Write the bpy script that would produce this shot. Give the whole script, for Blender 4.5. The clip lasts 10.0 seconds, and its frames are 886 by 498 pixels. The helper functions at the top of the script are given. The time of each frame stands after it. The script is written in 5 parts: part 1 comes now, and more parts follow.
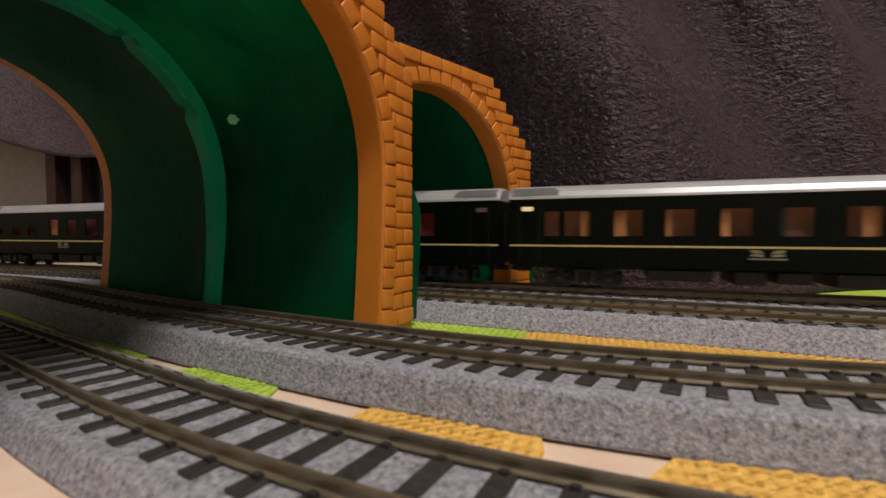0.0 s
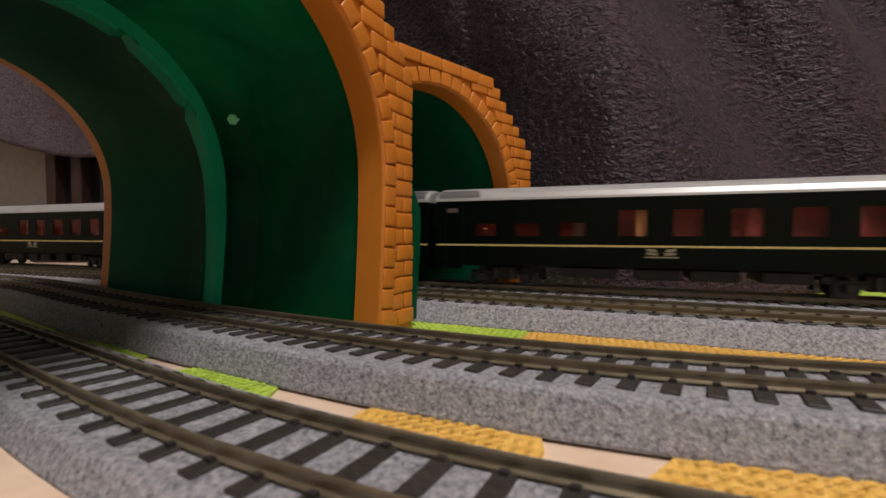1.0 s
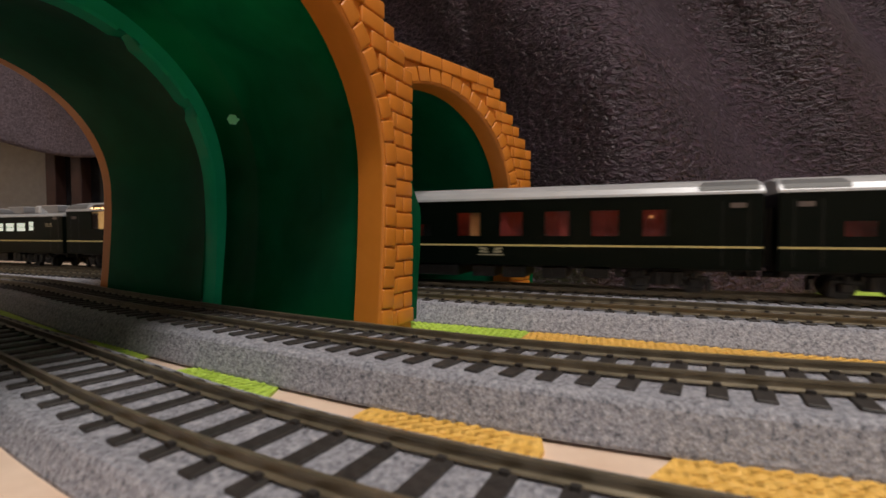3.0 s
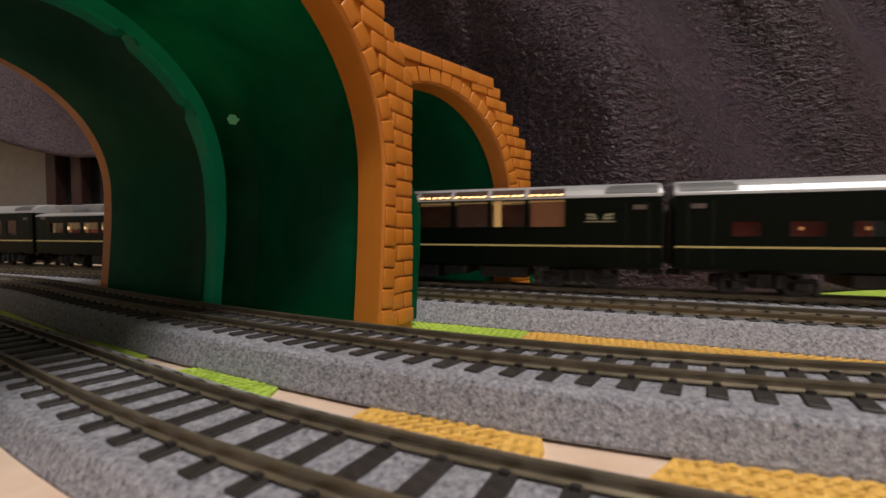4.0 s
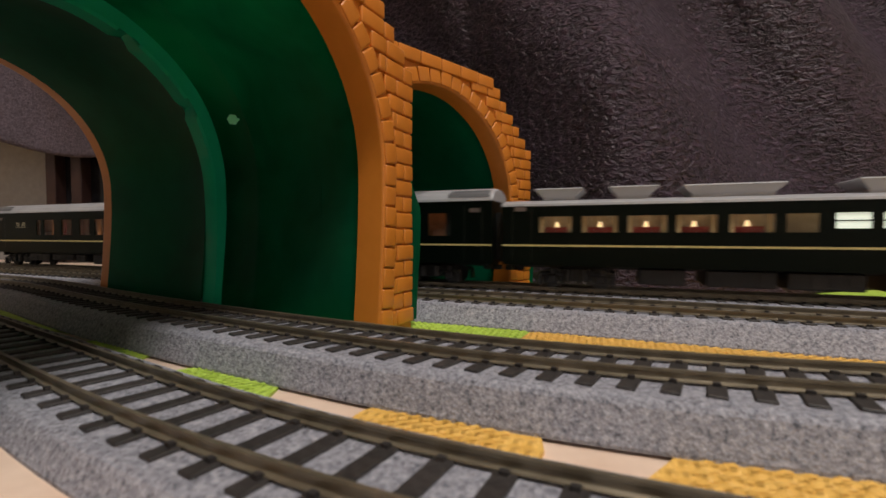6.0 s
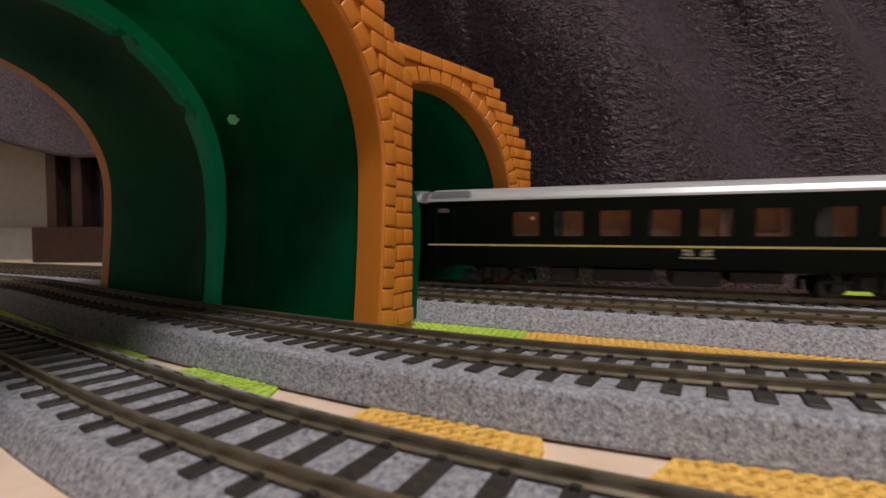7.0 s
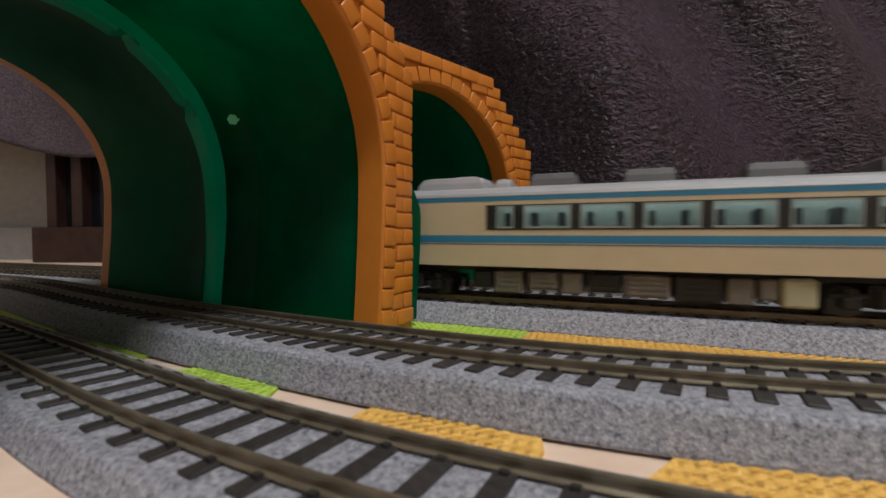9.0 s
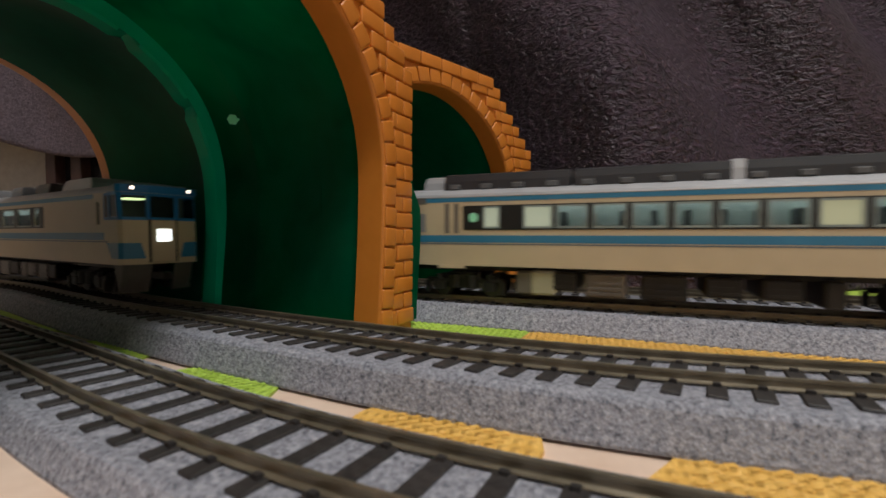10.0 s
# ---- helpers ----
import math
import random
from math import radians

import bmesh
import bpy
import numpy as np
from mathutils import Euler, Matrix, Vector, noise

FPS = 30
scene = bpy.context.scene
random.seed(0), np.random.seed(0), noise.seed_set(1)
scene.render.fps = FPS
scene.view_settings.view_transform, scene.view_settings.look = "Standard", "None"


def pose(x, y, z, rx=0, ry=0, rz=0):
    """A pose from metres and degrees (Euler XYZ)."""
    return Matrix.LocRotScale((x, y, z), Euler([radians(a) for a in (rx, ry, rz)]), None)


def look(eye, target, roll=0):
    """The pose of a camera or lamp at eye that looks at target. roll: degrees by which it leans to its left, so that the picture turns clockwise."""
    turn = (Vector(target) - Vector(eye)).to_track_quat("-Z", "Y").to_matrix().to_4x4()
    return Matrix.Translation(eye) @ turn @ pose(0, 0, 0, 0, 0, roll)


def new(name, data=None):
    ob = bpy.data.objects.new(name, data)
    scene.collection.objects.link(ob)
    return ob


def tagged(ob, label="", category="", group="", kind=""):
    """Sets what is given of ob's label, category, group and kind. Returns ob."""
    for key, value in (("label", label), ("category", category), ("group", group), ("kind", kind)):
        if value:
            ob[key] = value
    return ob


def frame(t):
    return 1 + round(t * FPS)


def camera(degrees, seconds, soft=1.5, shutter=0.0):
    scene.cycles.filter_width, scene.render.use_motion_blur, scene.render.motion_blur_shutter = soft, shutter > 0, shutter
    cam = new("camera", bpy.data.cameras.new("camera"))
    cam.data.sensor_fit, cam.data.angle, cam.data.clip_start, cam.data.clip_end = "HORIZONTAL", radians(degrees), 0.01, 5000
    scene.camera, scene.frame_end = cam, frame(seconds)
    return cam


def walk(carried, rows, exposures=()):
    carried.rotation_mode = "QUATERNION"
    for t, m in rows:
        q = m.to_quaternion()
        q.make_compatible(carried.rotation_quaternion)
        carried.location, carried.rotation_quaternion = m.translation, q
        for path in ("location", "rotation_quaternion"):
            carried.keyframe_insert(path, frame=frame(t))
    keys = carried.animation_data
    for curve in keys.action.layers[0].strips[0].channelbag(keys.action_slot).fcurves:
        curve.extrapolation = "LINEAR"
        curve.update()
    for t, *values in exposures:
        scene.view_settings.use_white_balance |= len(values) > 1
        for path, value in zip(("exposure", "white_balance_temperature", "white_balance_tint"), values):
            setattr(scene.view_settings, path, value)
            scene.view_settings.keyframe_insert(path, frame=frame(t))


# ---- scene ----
cam = camera(88.84, 10.0, soft=1.6, shutter=0.3)
cam.data.dof.use_dof = True
cam.data.dof.focus_distance = 0.27
cam.data.dof.aperture_fstop = 23.0
EYE = (0.0, 0.0, 0.0406)
walk(cam, [(0.0, pose(*EYE, 88.0, 0, 0)), (10.0, pose(*EYE, 88.0, 0, 0))], exposures=[(0.0, 0.0, 7050, 10), (5.0, 0.0, 6850, 10), (7.0, 0.0, 6700, 9), (7.5, -0.02, 6300, 6), (8.3, -0.03, 6250, 6), (9.3, -0.10, 6350, 6), (10.0, -0.10, 6400, 6)])

MM = 0.001
RAIL = 9.6 * MM          # rail top
MAT_Z = -3.4 * MM        # top of the foam mats
FLOOR_Z = -4.3 * MM      # wooden floor under the foam mats

# ---- light ----
world = bpy.data.worlds.new("room_air")
scene.world = world
world.use_nodes = True
world.node_tree.nodes["Background"].inputs[0].default_value = (0.9, 0.92, 1.0, 1)
world.node_tree.nodes["Background"].inputs[1].default_value = 0.012
scene.view_settings.exposure = 0.0
LAMP_AT = (0.55, -0.75, 2.3)


def lamp():
    data = bpy.data.lights.new("ceiling_lamp_light", "AREA")
    data.shape, data.size, data.energy, data.color = "DISK", 0.8, 57.0, (1.0, 0.985, 0.975)
    ob = new("ceiling_lamp_light", data)
    ob.matrix_world = look(LAMP_AT, (LAMP_AT[0], LAMP_AT[1] + 0.001, 0))
    return ob


lamp()


# ---- materials ----
def nodes_of(name):
    mat = bpy.data.materials.new(name)
    mat.use_nodes = True
    nt = mat.node_tree
    return mat, nt, nt.nodes["Principled BSDF"]


def add(nt, kind, **values):
    n = nt.nodes.new(kind)
    for key, value in values.items():
        n.inputs[key.replace("_", " ")].default_value = value
    return n


def ramp(nt, source, stops):
    n = nt.nodes.new("ShaderNodeValToRGB")
    n.color_ramp.elements[0].position, n.color_ramp.elements[0].color = stops[0][0], (*stops[0][1], 1)
    n.color_ramp.elements[1].position, n.color_ramp.elements[1].color = stops[-1][0], (*stops[-1][1], 1)
    for at, colour in stops[1:-1]:
        n.color_ramp.elements.new(at).color = (*colour, 1)
    nt.links.new(source, n.inputs[0])
    return n.outputs[0]


def speckled(name, dark, light, scale=400.0, rough=0.6, bump=0.2, dist=0.0005, metal=0.0, detail=4.0, coat=0.0, vary=0.0,
             big=0.0, spec=0.5, ior=1.45):
    """A surface whose colour wanders between two tones, with grain of about 1/scale metres and larger stains."""
    mat, nt, bsdf = nodes_of(name)
    tc = nt.nodes.new("ShaderNodeTexCoord")
    n1 = add(nt, "ShaderNodeTexNoise", Scale=scale, Detail=detail, Roughness=0.6)
    nt.links.new(tc.outputs["Object"], n1.inputs["Vector"])
    col = ramp(nt, n1.outputs["Fac"], [(0.3, dark), (0.7, light)])
    n2 = add(nt, "ShaderNodeTexNoise", Scale=scale / 14, Detail=2.0)
    nt.links.new(tc.outputs["Object"], n2.inputs["Vector"])
    if big:
        mix = nt.nodes.new("ShaderNodeMix")
        mix.data_type, mix.blend_type = "RGBA", "MULTIPLY"
        mix.inputs[0].default_value = big
        nt.links.new(col, mix.inputs[6])
        nt.links.new(ramp(nt, n2.outputs["Fac"], [(0.3, (0.55, 0.55, 0.55)), (0.7, (1, 1, 1))]), mix.inputs[7])
        col = mix.outputs[2]
    if vary:
        info = nt.nodes.new("ShaderNodeObjectInfo")
        hsv = nt.nodes.new("ShaderNodeHueSaturation")
        mr = add(nt, "ShaderNodeMapRange", To_Min=1 - vary, To_Max=1 + vary)
        nt.links.new(info.outputs["Random"], mr.inputs[0])
        nt.links.new(mr.outputs[0], hsv.inputs["Value"])
        nt.links.new(col, hsv.inputs["Color"])
        col = hsv.outputs[0]
    nt.links.new(col, bsdf.inputs["Base Color"])
    rr = add(nt, "ShaderNodeMapRange", To_Min=max(rough - 0.08, 0.02), To_Max=min(rough + 0.1, 1.0))
    nt.links.new(n2.outputs["Fac"], rr.inputs[0])
    nt.links.new(rr.outputs[0], bsdf.inputs["Roughness"])
    bsdf.inputs["Metallic"].default_value = metal
    bsdf.inputs["Coat Weight"].default_value = coat
    bsdf.inputs["Specular IOR Level"].default_value = spec
    bsdf.inputs["IOR"].default_value = ior
    if bump:
        b = add(nt, "ShaderNodeBump", Strength=bump, Distance=dist)
        nt.links.new(n1.outputs["Fac"], b.inputs["Height"])
        nt.links.new(b.outputs[0], bsdf.inputs["Normal"])
    return mat


def glowing(name, colour, strength, base=1.0):
    mat, nt, bsdf = nodes_of(name)
    bsdf.inputs["Base Color"].default_value = (*[c * base for c in colour], 1)
    bsdf.inputs["Emission Color"].default_value = (*colour, 1)
    bsdf.inputs["Emission Strength"].default_value = strength
    bsdf.inputs["Roughness"].default_value = 0.5
    return mat


def glassy(name, tint=(0.8, 0.85, 0.85)):
    mat, nt, bsdf = nodes_of(name)
    bsdf.inputs["Base Color"].default_value = (*tint, 1)
    bsdf.inputs["Transmission Weight"].default_value = 1.0
    bsdf.inputs["Roughness"].default_value = 0.04
    bsdf.inputs["IOR"].default_value = 1.15
    return mat


def ballast_material():
    """Moulded grey plastic ballast: dark flecks among pale grey grains."""
    mat, nt, bsdf = nodes_of("moulded_grey_ballast")
    tc = nt.nodes.new("ShaderNodeTexCoord")
    vor = add(nt, "ShaderNodeTexVoronoi", Scale=1400.0)
    nt.links.new(tc.outputs["Object"], vor.inputs["Vector"])
    n1 = add(nt, "ShaderNodeTexNoise", Scale=760.0, Detail=4.0, Roughness=0.7)
    nt.links.new(tc.outputs["Object"], n1.inputs["Vector"])
    n2 = add(nt, "ShaderNodeTexNoise", Scale=40.0, Detail=2.0)
    nt.links.new(tc.outputs["Object"], n2.inputs["Vector"])
    col = ramp(nt, n1.outputs["Fac"], [(0.30, (0.05, 0.051, 0.064)), (0.42, (0.20, 0.20, 0.232)), (0.58, (0.33, 0.327, 0.365)), (0.75, (0.46, 0.452, 0.50))])
    mix = nt.nodes.new("ShaderNodeMix")
    mix.data_type, mix.blend_type = "RGBA", "MULTIPLY"
    mix.inputs[0].default_value = 0.7
    nt.links.new(col, mix.inputs[6])
    nt.links.new(ramp(nt, vor.outputs["Color"], [(0.0, (0.5, 0.5, 0.54)), (0.6, (1.0, 1.0, 1.0))]), mix.inputs[7])
    nt.links.new(mix.outputs[2], bsdf.inputs["Base Color"])
    bsdf.inputs["Roughness"].default_value = 0.75
    b = add(nt, "ShaderNodeBump", Strength=0.45, Distance=0.0005)
    nt.links.new(vor.outputs["Distance"], b.inputs["Height"])
    nt.links.new(b.outputs[0], bsdf.inputs["Normal"])
    return mat


BALLAST = ballast_material()
TIE = speckled("dark_brown_plastic_tie", (0.022, 0.019, 0.0185), (0.046, 0.040, 0.038), 700, 0.55, 0.3, 0.0002, vary=0.15, spec=0.3)
RAILMAT = speckled("tarnished_nickel_silver_rail", (0.150, 0.124, 0.086), (0.260, 0.218, 0.155), 120, 0.36, 0.1, 0.0001, metal=0.5, big=0.5)
WOOD = speckled("pale_beech_floor", (0.66, 0.48, 0.37), (0.78, 0.60, 0.48), 60, 0.4, 0.1, 0.0003)
ORANGE = speckled("orange_moulded_plastic", (0.50, 0.16, 0.018), (0.565, 0.188, 0.025), 90, 0.38, 0.12, 0.0004, vary=0.05, big=0.25)


def green_plastic():
    """Thin green moulded plastic that lets some light through."""
    mat = speckled("dark_green_moulded_plastic", (0.0009, 0.085, 0.038), (0.0016, 0.125, 0.056), 26, 0.42, 0.10, 0.0012, big=0.3, spec=0.22, ior=1.25)
    nt = mat.node_tree
    out, bsdf = nt.nodes["Material Output"], nt.nodes["Principled BSDF"]
    tr = nt.nodes.new("ShaderNodeBsdfTranslucent")
    tc = nt.nodes.new("ShaderNodeTexCoord")
    thick = add(nt, "ShaderNodeTexNoise", Scale=22.0, Detail=3.0, Distortion=0.8)
    nt.links.new(tc.outputs["Object"], thick.inputs["Vector"])
    nt.links.new(ramp(nt, thick.outputs["Fac"], [(0.34, (0.002, 0.20, 0.105)), (0.66, (0.006, 0.50, 0.24))]), tr.inputs[0])
    mix = add(nt, "ShaderNodeMixShader", Fac=0.42)
    nt.links.new(bsdf.outputs[0], mix.inputs[1])
    nt.links.new(tr.outputs[0], mix.inputs[2])
    nt.links.new(mix.outputs[0], out.inputs[0])
    return mat


GREEN = green_plastic()


def fleece_material():
    mat, nt, bsdf = nodes_of("dark_plum_fleece")
    tc = nt.nodes.new("ShaderNodeTexCoord")
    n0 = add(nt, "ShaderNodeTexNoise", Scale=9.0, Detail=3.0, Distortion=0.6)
    n1 = add(nt, "ShaderNodeTexNoise", Scale=230.0, Detail=4.0, Roughness=0.55, Distortion=0.7)
    n2 = add(nt, "ShaderNodeTexNoise", Scale=900.0, Detail=2.0)
    lie = nt.nodes.new("ShaderNodeMapping")
    lie.inputs["Scale"].default_value = (0.75, 1.0, 1.35)
    nt.links.new(tc.outputs["Object"], lie.inputs["Vector"])
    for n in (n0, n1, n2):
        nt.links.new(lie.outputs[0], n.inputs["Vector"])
    # nap ridges lightened and hollows darkened in the colour, as if lit
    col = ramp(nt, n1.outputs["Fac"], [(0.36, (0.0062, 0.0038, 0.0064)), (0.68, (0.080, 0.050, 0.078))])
    # broad random light and shade multiplied into the fleece colour
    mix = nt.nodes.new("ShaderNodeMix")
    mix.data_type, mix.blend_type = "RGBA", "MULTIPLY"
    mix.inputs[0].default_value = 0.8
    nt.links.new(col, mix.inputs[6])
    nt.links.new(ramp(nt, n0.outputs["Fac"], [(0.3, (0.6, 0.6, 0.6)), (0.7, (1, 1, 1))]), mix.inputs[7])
    nt.links.new(mix.outputs[2], bsdf.inputs["Base Color"])
    bsdf.inputs["Roughness"].default_value = 0.40
    bsdf.inputs["Specular IOR Level"].default_value = 0.34
    bsdf.inputs["Specular Tint"].default_value = (1.0, 0.86, 0.93, 1)
    bsdf.inputs["Sheen Weight"].default_value = 0.05
    bsdf.inputs["Sheen Tint"].default_value = (1.0, 0.82, 1.0, 1)
    bsdf.inputs["Sheen Roughness"].default_value = 0.4
    b1 = add(nt, "ShaderNodeBump", Strength=1.0, Distance=0.0075)
    nt.links.new(n1.outputs["Fac"], b1.inputs["Height"])
    b2 = add(nt, "ShaderNodeBump", Strength=0.5, Distance=0.0008)
    nt.links.new(n2.outputs["Fac"], b2.inputs["Height"])
    nt.links.new(b1.outputs[0], b2.inputs["Normal"])
    nt.links.new(b2.outputs[0], bsdf.inputs["Normal"])
    return mat


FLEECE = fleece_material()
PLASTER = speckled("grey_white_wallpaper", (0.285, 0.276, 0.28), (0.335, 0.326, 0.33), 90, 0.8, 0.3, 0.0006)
# walls and ceiling out of view, kept pale to bounce fill light
WALL_BOUNCE = speckled("pale_bounce_wall", (0.66, 0.65, 0.63), (0.72, 0.71, 0.69), 90, 0.85, 0.3, 0.0006)
CEIL = speckled("white_ceiling", (0.78, 0.775, 0.76), (0.84, 0.835, 0.82), 60, 0.85, 0.2, 0.0005)
DARKWOOD = speckled("dark_stained_wood", (0.022, 0.010, 0.009), (0.045, 0.020, 0.017), 50, 0.4, 0.15, 0.0004)
DARKRED = speckled("dark_cabinet_glass", (0.006, 0.006, 0.008), (0.012, 0.011, 0.013), 30, 0.12, 0.0)


# ---- mesh helpers ----
def mesh_ob(name, bm, material, parent=None, label="", smooth=False):
    me = bpy.data.meshes.new(name)
    bm.to_mesh(me)
    bm.free()
    if smooth:
        for p in me.polygons:
            p.use_smooth = True
    for m in (material if isinstance(material, (list, tuple)) else [material]):
        me.materials.append(m)
    ob = new(name, me)
    if parent is not None:
        ob.parent = parent
    if label:
        tagged(ob, label)
    return ob


part = mesh_ob


def empty(name, label, category, group="", kind="", m=None):
    ob = new(name)
    ob.empty_display_size = 0.01
    if m is not None:
        ob.matrix_world = m
    return tagged(ob, label, category, group, kind)


def box(bm, x0, x1, y0, y1, z0, z1, bevel=0.0, mat=0):
    vs = [bm.verts.new((x, y, z)) for x in (x0, x1) for y in (y0, y1) for z in (z0, z1)]
    fs = []
    for q in ((0, 1, 3, 2), (4, 6, 7, 5), (0, 4, 5, 1), (2, 3, 7, 6), (0, 2, 6, 4), (1, 5, 7, 3)):
        fs.append(bm.faces.new([vs[i] for i in q]))
    for f in fs:
        f.material_index = mat
    if bevel:
        es = list({e for f in fs for e in f.edges})
        r = bmesh.ops.bevel(bm, geom=es, offset=bevel, segments=1, affect="EDGES", profile=0.5)
        for f in r["faces"]:
            f.material_index = mat
    return vs


def tube(bm, a, b, r, sides=12, r2=None, mat=0):
    a, b = Vector(a), Vector(b)
    r2 = r if r2 is None else r2
    q = (b - a).to_track_quat("Z", "Y")
    rings = []
    for p, rad in ((a, r), (b, r2)):
        rings.append([bm.verts.new(p + q @ Vector((rad * math.cos(2 * math.pi * i / sides), rad * math.sin(2 * math.pi * i / sides), 0))) for i in range(sides)])
    for i in range(sides):
        f = bm.faces.new((rings[0][i], rings[0][(i + 1) % sides], rings[1][(i + 1) % sides], rings[1][i]))
        f.material_index = mat
    for ring, flip in ((rings[0], True), (rings[1], False)):
        f = bm.faces.new(ring[::-1] if flip else ring)
        f.material_index = mat


# ---- the tracks' plan ----
class Way:
    """A plan line: straight through a point, with arcs beyond given stretches. +s runs to the right."""

    def __init__(self, x, y, heading, right=None, left=None):
        self.p, self.h, self.right, self.left = (x * MM, y * MM), radians(heading), right, left

    def bend(self, start, s0, s, k):
        x, y, h0 = start
        h = h0 + k * (s - s0)
        return (x + (math.sin(h) - math.sin(h0)) / k, y - (math.cos(h) - math.cos(h0)) / k, h)

    def at(self, s):
        (x, y), h = self.p, self.h
        if self.right and s > self.right[0]:
            s0, k = self.right
            return self.bend((x + math.cos(h) * s0, y + math.sin(h) * s0, h), s0, s, k)
        if self.left and s < self.left[0][0]:
            s0, k = self.left[0]
            start = (x + math.cos(h) * s0, y + math.sin(h) * s0, h)
            for (s1, k1) in self.left[1:]:
                if s >= s1:
                    break
                start = self.bend(start, s0, s1, k)
                s0, k = s1, k1
            return self.bend(start, s0, s, k)
        return (x + math.cos(h) * s, y + math.sin(h) * s, h)

    def stand(self, s, z=0.0, flip=False):
        x, y, h = self.at(s)
        return Matrix.Translation((x, y, z)) @ Matrix.Rotation(h + (math.pi if flip else 0), 4, "Z")


WAY_A = Way(-78.3, 109.4, -32.84, right=(0.0, 1 / 0.610))
WAY_B = Way(-18.3, 141.3, -27.48, right=(0.0, 1 / 0.478), left=[(0.0, 1 / 1.6), (-0.23, -1 / 0.60)])
WAY_C = Way(0, 239.7, -23.03)
WAY_D = Way(0, 293.6, -20.91, left=[(-0.54, -1 / 0.80)])


def sweep(bm, way, s0, s1, step, profile, z, mat=0):
    """Carries a closed cross-section (offset to the far side, height) along a way."""
    n = max(2, int(math.ceil((s1 - s0) / step)) + 1)
    rings = []
    for i in range(n):
        x, y, h = way.at(s0 + (s1 - s0) * i / (n - 1))
        rings.append([bm.verts.new((x - math.sin(h) * o, y + math.cos(h) * o, z + up)) for o, up in profile])
    k = len(profile)
    for a, b in zip(rings, rings[1:]):
        for j in range(k):
            f = bm.faces.new((a[j], a[(j + 1) % k], b[(j + 1) % k], b[j]))
            f.material_index = mat
    bm.faces.new(rings[0][::-1])
    bm.faces.new(rings[-1])


def track(label, way, s0, s1, tie0, tie1, base, half=25.5, tie_half=16.2, pitch=8.8, top=None, far=None, sole=-3.4, gauge=17.5, skew=0.0):
    """A moulded roadbed with two rails and separate ties; base is the height on which it lies."""
    thing = empty("model_railway_track", label, "railway track", "model railway tracks")
    top = top or tie_half + 3.6
    ft, fh = far or (top, half)
    bed = [(-half, sole), (-half, sole + 0.8), (-top - 2.0, 5.0), (-top - 1.2, 5.9), (-top, 6.3), (ft, 6.3), (ft + 1.2, 5.9), (ft + 2.0, 5.0), (fh, sole + 0.8), (fh, sole)]
    bm = bmesh.new()
    sweep(bm, way, s0, s1, 0.012, [(o * MM, u * MM) for o, u in bed][::-1], base)
    part("roadbed", bm, BALLAST, thing, "grey speckled plastic ballast roadbed")
    head = [(-0.5, 9.6), (-0.5, 8.9), (-0.22, 8.7), (-0.22, 7.6), (-1.0, 7.2), (-1.0, 6.95), (1.0, 6.95), (1.0, 7.2), (0.22, 7.6), (0.22, 8.7), (0.5, 8.9), (0.5, 9.6)]
    for side in (-gauge / 2, gauge / 2):
        bm = bmesh.new()
        sweep(bm, way, s0, s1, 0.01, [((side + o) * MM, u * MM) for o, u in head], base)
        part("rail", bm, RAILMAT, thing, "tarnished nickel-silver rail")
    bm = bmesh.new()
    box(bm, -2.0 * MM, 2.0 * MM, -tie_half * MM, tie_half * MM, 5.9 * MM, 6.95 * MM, 0.25 * MM)
    for side in (-gauge / 2, gauge / 2):
        for e in (-1.5, 1.5):
            box(bm, -0.8 * MM, 0.8 * MM, (side + e - 0.6) * MM, (side + e + 0.6) * MM, 6.8 * MM, 7.7 * MM)
    me = bpy.data.meshes.new("tie")
    bm.to_mesh(me)
    bm.free()
    me.materials.append(TIE)
    s = tie0
    while s < tie1:
        ob = new("tie", me)
        ob.parent = thing
        ob.matrix_basis = way.stand(s, base) @ Matrix.Rotation(radians(skew), 4, "Z")
        s += pitch * MM
    return thing


track("curved model track with grey ballast beside the foam mat", WAY_A, -0.34, 0.30, -0.30228, 0.30, -4.5 * MM, 21.4, 14.8, 11.07, top=16.8, far=(15.6, 18.2), sole=0.2, skew=-4.0)
track("model track on foam mat leading into green tunnel", WAY_B, -2.75, 0.20, -0.3464, 0.20, 0.0, 25.4, 17.6, 8.57, top=20.6, far=(20.6, 25.0), skew=-14.0)
track("straight model track carrying the cream and blue railcars", WAY_C, -0.62, 2.9, -0.62, 0.36, 0.0, 21.4, 13.6, 8.8, 14.4, far=(19.8, 24.0), gauge=20.0)
track("straight model track carrying the dark green sleeper train", WAY_D, -1.95, 2.9, -0.62, 0.36, 0.0)


